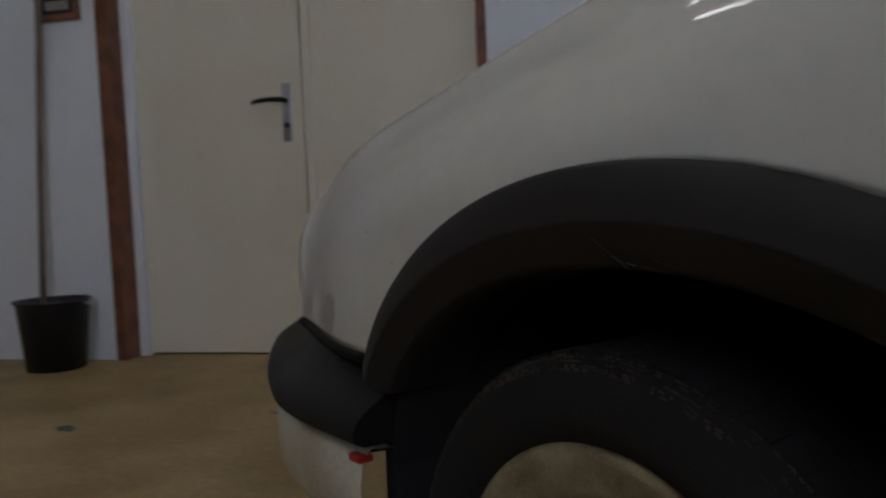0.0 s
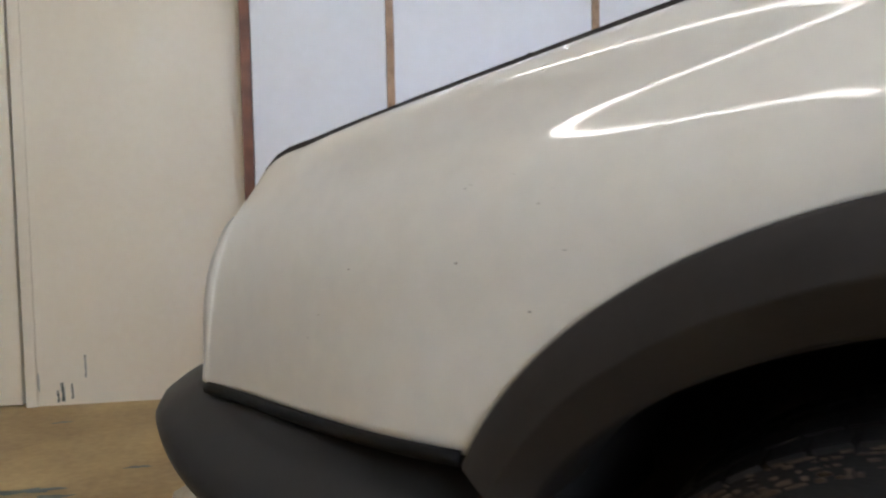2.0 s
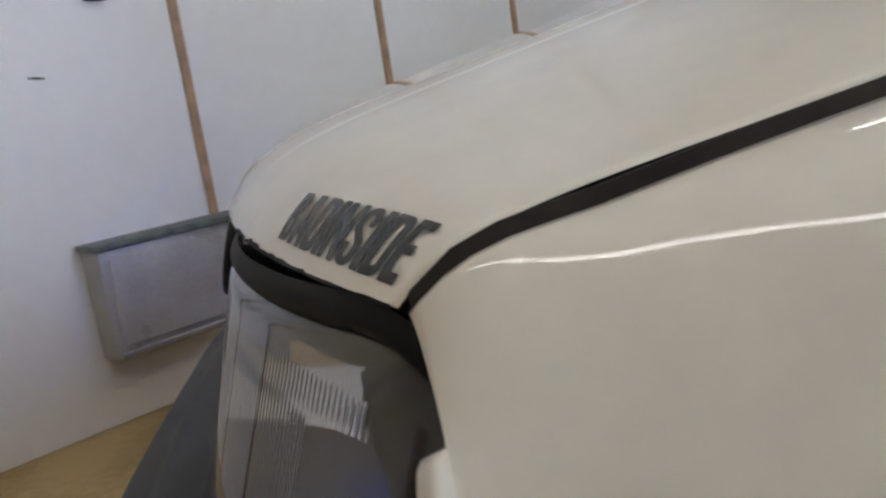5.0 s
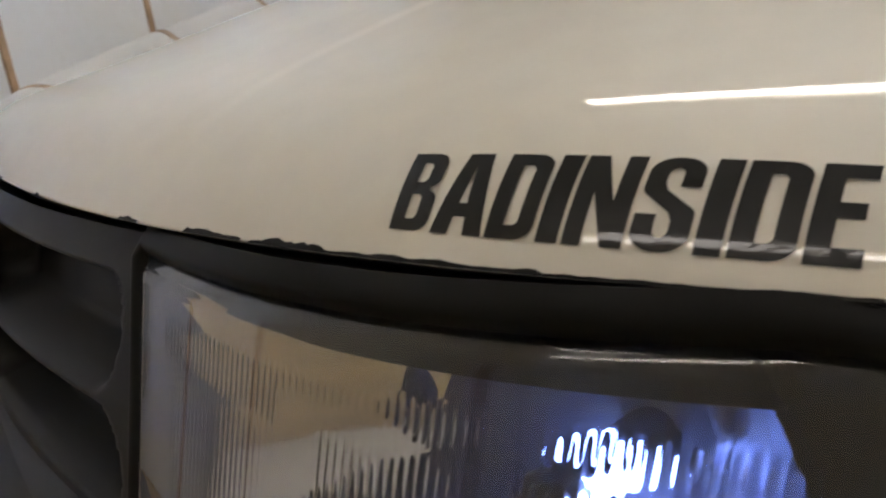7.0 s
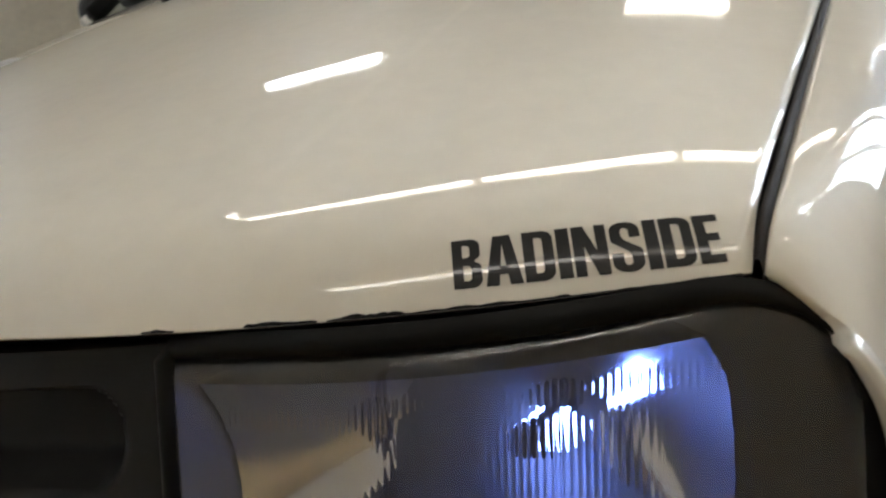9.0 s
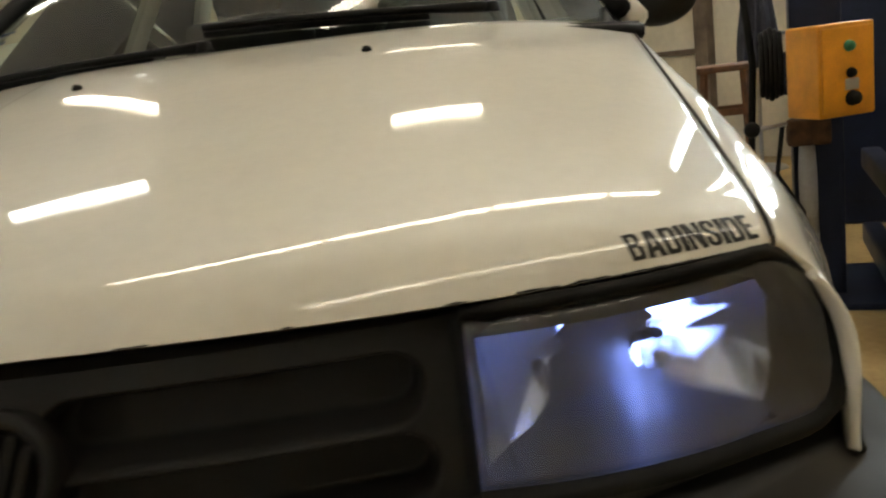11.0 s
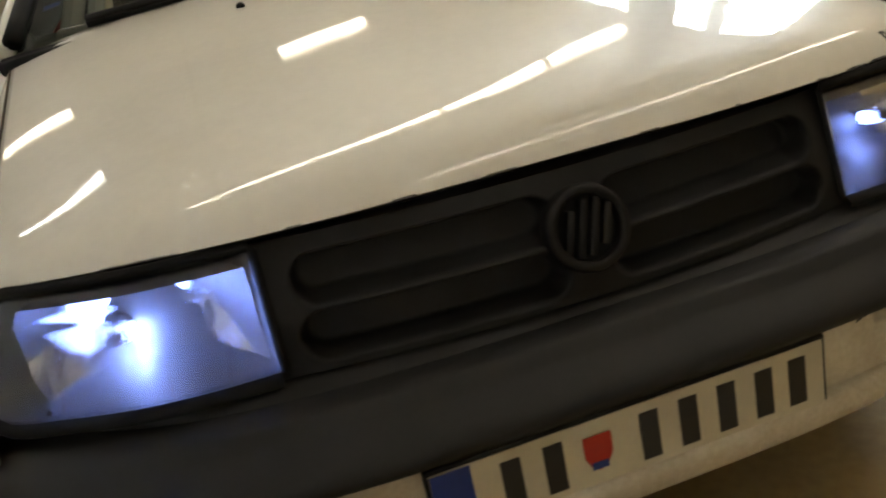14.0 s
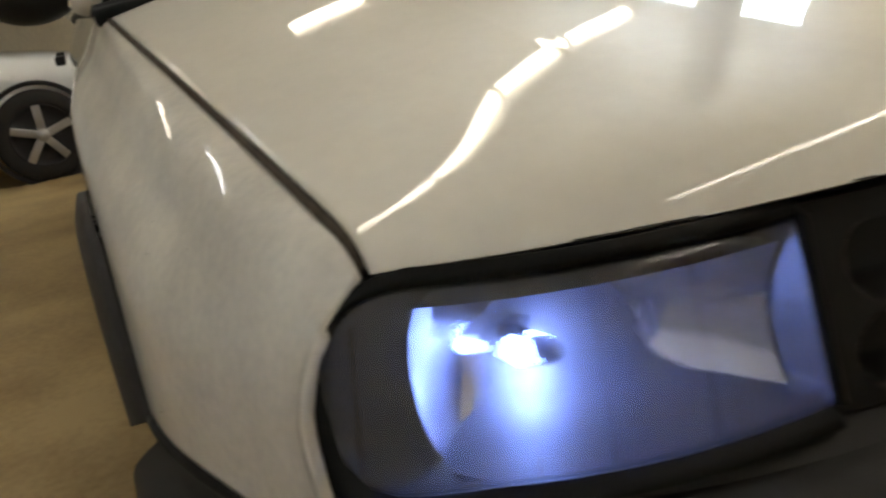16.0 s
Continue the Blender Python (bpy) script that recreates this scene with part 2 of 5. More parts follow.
def rod(points, radius, n=10, bm=None):
    """A round bar along points; radius may be a list."""
    bm = bm or bmesh.new()
    pts = [Vector(p) for p in points]
    rad = radius if isinstance(radius, (list, tuple)) else [radius] * len(pts)
    rings = []
    for i, p in enumerate(pts):
        d = (pts[min(i + 1, len(pts) - 1)] - pts[max(i - 1, 0)]).normalized()
        side = d.cross(Vector((0, 0, 1)) if abs(d.z) < 0.9 else Vector((1, 0, 0))).normalized()
        up = side.cross(d)
        rings.append([bm.verts.new(p + rad[i] * (math.cos(2 * math.pi * k / n) * side + math.sin(2 * math.pi * k / n) * up)) for k in range(n)])
    for r, q in zip(rings, rings[1:]):
        for k in range(n):
            bm.faces.new((r[k], r[(k + 1) % n], q[(k + 1) % n], q[k]))
    bm.faces.new(rings[0][::-1])
    bm.faces.new(rings[-1])
    return bm


def smooth_curve(xs, ys):
    """A smooth line through the points."""
    def f(x):
        if x <= xs[0]:
            return ys[0]
        if x >= xs[-1]:
            return ys[-1]
        i = max(k for k in range(len(xs) - 1) if xs[k] <= x)
        h = xs[i + 1] - xs[i]
        def slope(k):
            a, b = max(k - 1, 0), min(k + 1, len(xs) - 1)
            return (ys[b] - ys[a]) / (xs[b] - xs[a])
        t = (x - xs[i]) / h
        return ((2 * t ** 3 - 3 * t ** 2 + 1) * ys[i] + (t ** 3 - 2 * t ** 2 + t) * h * slope(i)
                + (-2 * t ** 3 + 3 * t ** 2) * ys[i + 1] + (t ** 3 - t ** 2) * h * slope(i + 1))
    return f


def clamp01(t):
    return max(0.0, min(1.0, t))


def ease(t):
    t = clamp01(t)
    return t * t * (3 - 2 * t)


# ---------------------------------------------------------------- the room
def in_room(ob, label="", category="", kind="structure", group=""):
    ob.matrix_basis = ROOM @ ob.matrix_basis
    return tagged(ob, label, category, group, kind)


def wall_with_hole(name, x0, x1, y0, y1, z1, holes, mat):
    """A wall along x with openings (hx0, hx1, hz0, hz1) right through it."""
    bm = bmesh.new()
    xs = sorted({x0, x1, *[h[0] for h in holes], *[h[1] for h in holes]})
    zs = sorted({0.0, z1, *[h[2] for h in holes], *[h[3] for h in holes]})
    for a, b in zip(xs, xs[1:]):
        for c, d in zip(zs, zs[1:]):
            if not any(h[0] <= a and b <= h[1] and h[2] <= c and d <= h[3] for h in holes):
                box(bm, a, b, y0, y1, c, d)
    bmesh.ops.remove_doubles(bm, verts=bm.verts, dist=1e-5)
    return part(name, bm, mat, smooth=False)


floor = part("floor", sheet(lambda u, v: (u, v, 0), steps(S0, S1, 40), steps(-D1, 0.5, 24)), M_FLOOR, face=(0, 0, 1))
in_room(floor, "ochre painted concrete floor with grey stains", "floor")
solid(floor, 0.1)
ceiling = part("ceiling", boxed(S0, S1, -D1, 0.5, CEIL, CEIL + 0.1, 0), M_CEIL, smooth=False)
in_room(ceiling, "off-white workshop ceiling", "ceiling")

# the panelled wall: white sheets from the brown corner on, and another stretch past the doorway
wall_1 = part("wall_1", boxed(0.012, S1, 0.006, 0.2, 0, CEIL, 0), M_WALL, smooth=False)
in_room(wall_1, "white panelled wall with thin brown battens", "wall")
wall_2 = part("wall_2", boxed(S0, -1.60, 0, 0.2, 0, CEIL, 0), M_WALL, smooth=False)
in_room(wall_2, "bluish white painted wall beside the door", "wall")
wall_3 = wall_with_hole("wall_3", -1.60, 0.012, 0.12, 0.27, CEIL, [(-1.530, -0.760, 0.0, 2.06)], M_CREAM)
in_room(wall_3, "cream painted wall round a door, scuffed near the floor", "wall")
wall_4 = wall_with_hole("wall_4", S0, S1, -D1 - 0.2, -D1, CEIL, [(0.57 + 0.645 * i, 1.17 + 0.645 * i, 1.15, 3.16) for i in range(3)], M_BACK)
in_room(wall_4, "cream workshop wall with a row of windows", "wall")
wall_5 = part("wall_5", boxed(S1, S1 + 0.2, -D1 - 0.2, 0.5, 0, CEIL, 0), M_BACK, smooth=False)
in_room(wall_5, "plain cream end wall of the workshop", "wall")
wall_6 = part("wall_6", boxed(S0 - 0.2, S0, -D1 - 0.2, 0.5, 0, CEIL, 0), M_BACK, smooth=False)
in_room(wall_6, "plain cream end wall of the workshop", "wall")
wall_7 = part("wall_7", boxed(-1.60, 0.012, 0.272, 0.36, 0, CEIL, 0), M_BACK, smooth=False)
in_room(wall_7, "plain wall closing the space behind the door", "wall")

post = part("wall_post", boxed(2.98, 3.08, -D1 + 0.002, -D1 + 0.09, 0, CEIL - 0.002, 0.006), M_POST, smooth=False)
in_room(post, "grey-brown wooden post against the workshop wall", "post")
rail = part("wall_rail", boxed(3.083, 4.6, -D1 + 0.002, -D1 + 0.03, 0.70, 0.735, 0.004), M_POST, smooth=False)
in_room(rail, "narrow grey-brown wooden rail along the workshop wall", "trim")
backdrop = part("backdrop", boxed(-2.0, 5.0, -D1 - 1.3, -D1 - 1.28, 0.5, 4.6, 0), M_SKY, smooth=False)
in_room(backdrop, "bright overcast daylight outside the windows", "sky")


def window_unit(i, s):
    w = base("window_%d" % i, ROOM @ pose(s, -D1, 1.15), "high steel-framed workshop window with bright panes", "window", "row of windows", "structure")
    W, H = 0.60, 2.01
    fr = bmesh.new()
    for a, b, c, d in ((0, W, 0, 0.04), (0, W, H - 0.04, H), (0, 0.04, 0.04, H - 0.04), (W - 0.04, W, 0.04, H - 0.04)):
        box(fr, a, b, -0.12, -0.06, c, d, 0.004)
    part("window_frame", fr, M_STEEL, w, smooth=False)
    part("glazing_bar", boxed(0.04, W - 0.04, -0.112, -0.073, 1.36, 1.385, 0.003), M_STEEL, w, smooth=False)
    for c, d in ((0.04, 1.36), (1.385, H - 0.04)):
        p = part("pane", boxed(0.04, W - 0.04, -0.095, -0.09, c, d, 0), M_PANE, w, smooth=False)
        p.visible_shadow = False
    part("window_sill", boxed(-0.03, W + 0.03, -0.02, 0.08, -0.03, -0.002, 0.005), M_STEEL, w, smooth=False)


for i in range(3):
    window_unit(i + 1, 0.57 + 0.645 * i)

# battens over the joints of the white sheets, and the dark corner posts
for i, s in enumerate((0.467, 1.185, 1.95, 2.68, 3.4, 4.15, 4.9)):
    b = part("batten", boxed(s - 0.013, s + 0.013, -0.011, -0.0005, 0.0, CEIL, 0.002), M_WOOD_PALE, smooth=False)
    in_room(b, "thin pale brown wooden batten over a panel joint", "batten", "structure", "wall battens")
trim_1 = part("trim_1", boxed(-0.022, 0.012, -0.012, 0.119, 0, CEIL, 0.004), M_WOOD, smooth=False)
in_room(trim_1, "dark brown corner post at the end of the white panels", "post")
trim_2 = part("trim_2", boxed(-1.60, -1.553, -0.02, 0.119, 0, CEIL, 0.004), M_WOOD, smooth=False)
in_room(trim_2, "reddish brown wooden post beside the door", "post")
trim_3 = part("trim_3", boxed(-1.553, -1.516, 0.08, 0.119, 0, 2.10, 0.004), M_WALL, smooth=False)
in_room(trim_3, "chipped white door jamb", "door frame")

trim_4 = part("trim_4", boxed(-0.758, -0.722, 0.106, 0.1195, 0, 2.10, 0.003), M_CREAM, smooth=False)
in_room(trim_4, "cream painted door frame moulding", "door frame")
door = base("door_1", ROOM @ pose(0, 0, 0), "closed cream painted door with a black lever handle", "door", kind="structure")
part("door_leaf", boxed(-1.520, -0.771, 0.121, 0.162, 0.008, 2.05, 0.003), M_CREAM, door, smooth=False)
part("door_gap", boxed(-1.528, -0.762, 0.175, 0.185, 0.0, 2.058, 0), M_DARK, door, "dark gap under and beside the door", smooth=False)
plate = part("handle_plate", boxed(-0.857, -0.820, 0.113, 0.121, 0.88, 1.115, 0.003), M_STEEL, door, "brushed steel handle plate")
rod_bm = rod([(-0.838, 0.113, 1.045), (-0.838, 0.075, 1.045), (-0.852, 0.068, 1.046), (-0.90, 0.066, 1.048), (-0.955, 0.068, 1.043), (-0.97, 0.07, 1.036)], [0.010, 0.010, 0.011, 0.010, 0.009, 0.006])
part("door_handle", rod_bm, M_SEAL, door, "black plastic lever handle")
part("keyhole", turned([(0.0, 0.0), (0.011, 0.0), (0.011, 0.006), (0, 0.006)], 16, "y", pose(-0.838, 0.107, 0.945)), M_DARK, door)

# scuffs and drips at the foot of the cream wall
def drip(s, z0, z1, w, y):
    pts = [(s + w * 0.3 * math.sin(5 * t), y, z0 + (z1 - z0) * t) for t in steps(0, 1, 8)]
    return rod(pts, [w * (0.6 + 0.5 * abs(math.sin(7 * t + s * 9))) for t in steps(0, 1, 8)], 6)


for s, z0, z1, w in ((-0.645, 0.012, 0.075, 0.006), (-0.615, 0.02, 0.07, 0.0035), (-0.66, 0.01, 0.05, 0.004), (-0.57, 0.09, 0.165, 0.0025), (-0.72, 0.05, 0.11, 0.002)):
    bm = drip(s, z0, z1, w, 0.12)
    for v in bm.verts:
        v.co.y = 0.119 + (v.co.y - 0.12) * 0.05
    in_room(part("paint_drip", bm, M_STAIN), "dried grey-green paint drip on the wall foot", "stain", "structure", "paint drips")

# the black socket on the white panels
sock = base("wall_socket", ROOM @ pose(0.968, 0, 1.122), "small black square socket on the white wall", "socket")
part("socket_body", boxed(-0.029, 0.029, -0.022, 0, -0.029, 0.029, 0.004), M_SEAL, sock)
part("socket_face", turned([(0, 0.0), (0.016, 0.0), (0.02, -0.004), (0.02, -0.006)], 20, "y", pose(0, -0.017, 0)), M_DARK, sock)
for s, z in ((0.775, 0.914), (0.79, 0.912)):
    in_room(part("wall_scratch", boxed(s - 0.012, s + 0.012, -0.002, -0.0005, z - 0.002, z + 0.003, 0), M_STAIN, smooth=False), "small dark scratch in the wall paint", "scratch")

# the grey sheet-metal box low on the white wall
cab = base("wall_cabinet", ROOM @ pose(1.11, 0, 0.19), "low grey sheet-metal wall cabinet with a dark top edge", "cabinet")
part("body", boxed(-0.32, 0.115, -0.10, 0, 0.0, 0.285, 0.004), M_GREYMET, cab)
part("top_edge", boxed(-0.33, 0.125, -0.11, 0, 0.286, 0.302, 0.003), M_STAIN, cab, "dark top strip")
part("front_panel", boxed(-0.30, 0.085, -0.109, -0.101, 0.035, 0.265, 0.003), M_GREYMET, cab)
part("bottom_rail", boxed(-0.32, 0.115, -0.115, -0.101, 0.004, 0.022, 0.003), M_STEEL, cab)
part("latch", boxed(0.035, 0.065, -0.118, -0.110, 0.155, 0.166, 0.002), M_SEAL, cab, "small dark latch")

# bucket with a broom in the corner past the door
bucket = base("bucket", ROOM @ pose(-1.775, -0.17, 0) @ Matrix.Scale(0.97, 4), "dark grey plastic bucket on the floor by the wall", "bucket")
part("bucket_body", turned([(0.0, 0.006), (0.110, 0.006), (0.114, 0.0), (0.143, 0.28), (0.152, 0.282), (0.153, 0.29), (0.139, 0.29), (0.107, 0.02), (0, 0.02)], 40, "z"), M_BUCKET, bucket)
part("bucket_handle", rod([(0.150 * math.cos(a), 0.150 * math.sin(a) * 0.99, 0.277 - 0.05 * math.sin(a)) for a in steps(0, math.pi, 16)], 0.004, 6), M_STEEL, bucket, "thin wire handle")
broom = base("broom", ROOM @ pose(-1.845, -0.15, 0.021), "grey-brown broom pole standing in a bucket against the wall", "broom")
part("pole", rod([(0, 0, 0.02), (-0.004, 0.06, 0.8), (-0.008, 0.145, 1.75)], 0.014, 12), M_POLE, broom)
part("broom_head", boxed(-0.06, 0.06, -0.025, 0.025, 0.0, 0.05, 0.01), M_POLE, broom)
pic = base("framed_board", ROOM @ pose(-1.775, 0, 1.42) @ Matrix.Diagonal((0.72, 1, 0.9, 1)), "small brown framed dark board on the wall", "picture")
fr = bmesh.new()
for a, b, c, d in ((-0.14, 0.14, 0, 0.03), (-0.14, 0.14, 0.32, 0.35), (-0.14, -0.11, 0.03, 0.32), (0.11, 0.14, 0.03, 0.32)):
    box(fr, a, b, -0.025, 0, c, d, 0.004)
part("frame", fr, M_WOOD, pic, smooth=False)
part("board", boxed(-0.11, 0.11, -0.012, -0.002, 0.03, 0.32, 0.001), M_DARK, pic, smooth=False)
shade = bmesh.new()
box(shade, -0.08, 0.07, -0.016, -0.0125, 0.05, 0.09)
box(shade, -0.06, 0.09, -0.016, -0.0125, 0.13, 0.2)
part("board_marks", shade, M_STEEL, pic, smooth=False)

# oil stains on the floor, thin films with ragged rims
def stain(s, d, r, squash, seed):
    rnd = random.Random(seed)
    bm = bmesh.new()
    rim = []
    ph = [rnd.uniform(0, 6.28) for _ in range(4)]
    for i in range(40):
        a = 2 * math.pi * i / 40
        q = r * (1 + 0.28 * math.sin(2 * a + ph[0]) + 0.22 * math.sin(5 * a + ph[1]) + 0.14 * math.sin(9 * a + ph[2]))
        rim.append(bm.verts.new((s + q * math.cos(a), -d + q * math.sin(a) * squash, 0.004)))
    bm.faces.new(rim)
    return bm


for i, (s, d, r, q) in enumerate(((-0.42, 0.86, 0.05, 0.5), (-0.30, 1.08, 0.06, 0.45), (-0.58, 0.14, 0.03, 0.3), (-0.26, 0.66, 0.025, 0.5), (-0.48, 0.79, 0.06, 0.35), (-1.1, 1.0, 0.04, 0.5), (0.9, 1.3, 0.1, 0.6))):
    in_room(part("oil_stain", stain(s, d, r, q, i), M_STAIN, smooth=False), "dark greenish oil stain soaked into the floor", "stain", "structure", "floor stains")

# fluorescent lamps under the ceiling, in rows out from the panelled wall
def strip_light(s0, d0, s1, d1, thick=0.038, mat=None):
    """A lamp from one end to the other, both given along and out from the panelled wall."""
    half, turn = math.hypot(s1 - s0, d1 - d0) / 2, math.degrees(math.atan2(s1 - s0, d1 - d0))
    o = base("ceiling_light", ROOM @ pose((s0 + s1) / 2, -(d0 + d1) / 2, 3.06, 0, 0, turn), "switched-on fluorescent strip light under the ceiling", "lamp", "ceiling strip lights")
    part("housing", boxed(-0.10, 0.10, -half, half, 0.0, 0.06, 0.008), M_CEIL, o)
    for y in (-0.5 * half, 0.5 * half):
        part("stem", boxed(-0.01, 0.01, y - 0.01, y + 0.01, 0.061, CEIL - 3.06, 0), M_STEEL, o)
    part("tube", rod([(0, -half + 0.03, -0.045), (0, half - 0.03, -0.045)], thick, 12), mat or M_TUBE, o, "glowing fluorescent tube")
    for y in (-half + 0.015, half - 0.015):
        part("lamp_holder", boxed(-0.04, 0.04, y - 0.012, y + 0.012, -0.088, -0.001, 0.003), M_CEIL, o)


# two rows of lamps end to end, and single ones farther in
for row in (((2.08, 1.28), (2.20, 2.58), (2.18, 3.80), (1.97, 4.78), (1.74, 5.70)), tuple((-0.65, 0.44 + 1.146 * k) for k in range(6))):
    for (s0, d0), (s1, d1) in zip(row, row[1:]):
        strip_light(s0, d0, s1, d1)
strip_light(3.80, 4.20, 3.46, 4.92, 0.026)
strip_light(4.98, 1.88, 4.50, 2.68, 0.03, M_TUBE_COOL)
strip_light(7.15, 3.00, 5.60, 3.30, 0.026)


# ---------------------------------------------------------------- the car: nose at y = 0, tail towards +y
CX = 0.012
car = base("car", pose(CX, 0, 0), "cream-white four-door saloon with black bumpers, headlights on", "car")


def lip_y(x):
    return 0.124 + 0.1285 * (abs(x) / 0.683) ** 2.7334


def bonnet_z(x, y, edge=False):
    d = y - lip_y(x)
    e = (abs(x) / 0.683) ** 4
    z = 0.6833 - 0.0079 * (x / 0.683) ** 2 - 0.001 * e + (0.0386 - 0.012 * e) * (1 - math.exp(-d / 0.0252)) + 0.2265 * d
    z -= 0.0091 * e * (ease(d / 0.08) if edge else 1 - math.exp(-max(0.0, d) / 0.05))
    z += 0.010 * (1 - math.exp(-max(0.0, d) / 0.3)) - 0.013 * max(0.0, d)
    z += 0.0005 * ease((0.40 - abs(x)) / 0.012 + 0.5) * ease((y - 0.16) / 0.08)
    return z


def gap_x(y):
    return 0.683 + 0.0825 * (y - 0.235) if y < 1.29 else 0.77


def gap_z(y):
    return bonnet_z(gap_x(y), y, True) if y < 1.29 else 0.893 + 0.03 * ease((y - 1.29) / 1.2)


def bonnet_rear(x):
    return 1.15 + 0.13 * (x / 0.77) ** 2


half = sorted({*steps(0, 0.47, 24), *steps(0.47, 0.53, 16), *steps(0.53, 1, 34)})
us = [-u for u in half[:0:-1]] + half
vs = [(i / 70) ** 1.7 for i in range(71)]


def bonnet_point(u, v):
    # the lip follows the front; the sides follow the gap to the wings
    def across(edge):
        k = abs(u)
        return math.copysign(0.80 * k if k < 0.5 else 0.40 + (edge - 0.40) * (k - 0.5) / 0.5, u)
    x0 = across(0.683)
    y0, y1 = lip_y(x0), bonnet_rear(u * 0.77)
    y = y0 + (y1 - y0) * v
    edge = gap_x(max(0.235, y)) - 0.004 * ease((y - 0.2) / 0.1)
    x = across(edge)
    return Vector((x, y, bonnet_z(x, y)))


bon = part("bonnet", sheet(bonnet_point, us, vs), M_PAINT, car, face=(0, 0, 1))
solid(bon, 0.004)
bon.data.materials.append(M_SEAL)
bon.modifiers["solid"].material_offset_rim = 1
# folded underside of the bonnet lip, coloured black for the shadow beneath it
part("bonnet_hem", sheet(lambda u, v: Vector((u * 0.679, lip_y(u * 0.679) + 0.004 + 0.13 * v, bonnet_z(u * 0.679, lip_y(u * 0.679)) - 0.0048 - 0.025 * v)), us, steps(0, 1, 4)), M_SEAL, car)

# the worn edge of the bonnet lip: ragged dark strips where the paint has come off
def worn_edge(x0, x1, high, seed):
    rnd = random.Random(seed)
    n = max(6, int((x1 - x0) / 0.0022))
    level = 0.0
    tops = []
    for k in range(n + 1):
        level = 0.6 * level + 0.4 * rnd.choice((0.0, 0.2, 0.5, 1.0)) * high
        tops.append(0.5 * level * min(1, k, n - k) + 0.0003)
    bm = bmesh.new()
    rows = []
    for k in range(n + 1):
        x = x0 + (x1 - x0) * k / n
        y0 = lip_y(x) - 0.0012
        rows.append([bm.verts.new((x, y, bonnet_z(x, max(y, lip_y(x))) + 0.0007)) for y in (y0, y0 + 0.0012 + tops[k] / 2, y0 + 0.0012 + tops[k])])
    for r, q in zip(rows, rows[1:]):
        for a, b, c, d in zip(r, r[1:], q[1:], q):
            bm.faces.new((a, b, c, d))
    part("worn_edge", bm, M_SEAL, bon, "dark chipped paint along the lip")


for k, (x0, x1, high) in enumerate(((0.435, 0.475, 0.0022), (0.48, 0.52, 0.0028), (0.52, 0.60, 0.0018), (0.60, 0.678, 0.0008), (0.375, 0.395, 0.002), (0.1, 0.13, 0.0012), (-0.215, -0.185, 0.002), (-0.34, -0.32, 0.0014), (0.24, 0.25, 0.0014), (-0.1, -0.06, 0.001), (-0.55, -0.46, 0.0012))):
    worn_edge(x0, x1, high, k)


def washer(x):
    y = 0.985
    z = bonnet_z(x, y)
    n = part("washer_nozzle", turned([(0, 0.008), (0.005, 0.0075), (0.0085, 0.004), (0.0095, 0), (0.0095, -0.004)], 16, "z", pose(x, y, z + 0.001)), M_SEAL, car, "small black washer nozzle")
    part("nozzle_jet", turned([(0, 0), (0.003, 0), (0.003, 0.004), (0, 0.005)], 8, "z", pose(x, y - 0.007, z + 0.005, 60)), M_DARK, n)


washer(0.25)
washer(-0.274)

# the vinyl lettering on the bonnet corner
def corner(cx, cy, rx, ry, a0, a1):
    """A rounded corner, from angle a0 to a1 in degrees."""
    return [(cx + rx * math.cos(radians(a)), cy + ry * math.sin(radians(a))) for a in steps(a0, a1, 7)]


def bowl_shape(x0, x1, y0, y1, rx, ry):
    """A field with its two right corners rounded."""
    return [(x0, y0), *corner(x1 - rx, y0 + ry, rx, ry, -90, 0), *corner(x1 - rx, y1 - ry, rx, ry, 0, 90), (x0, y1)]


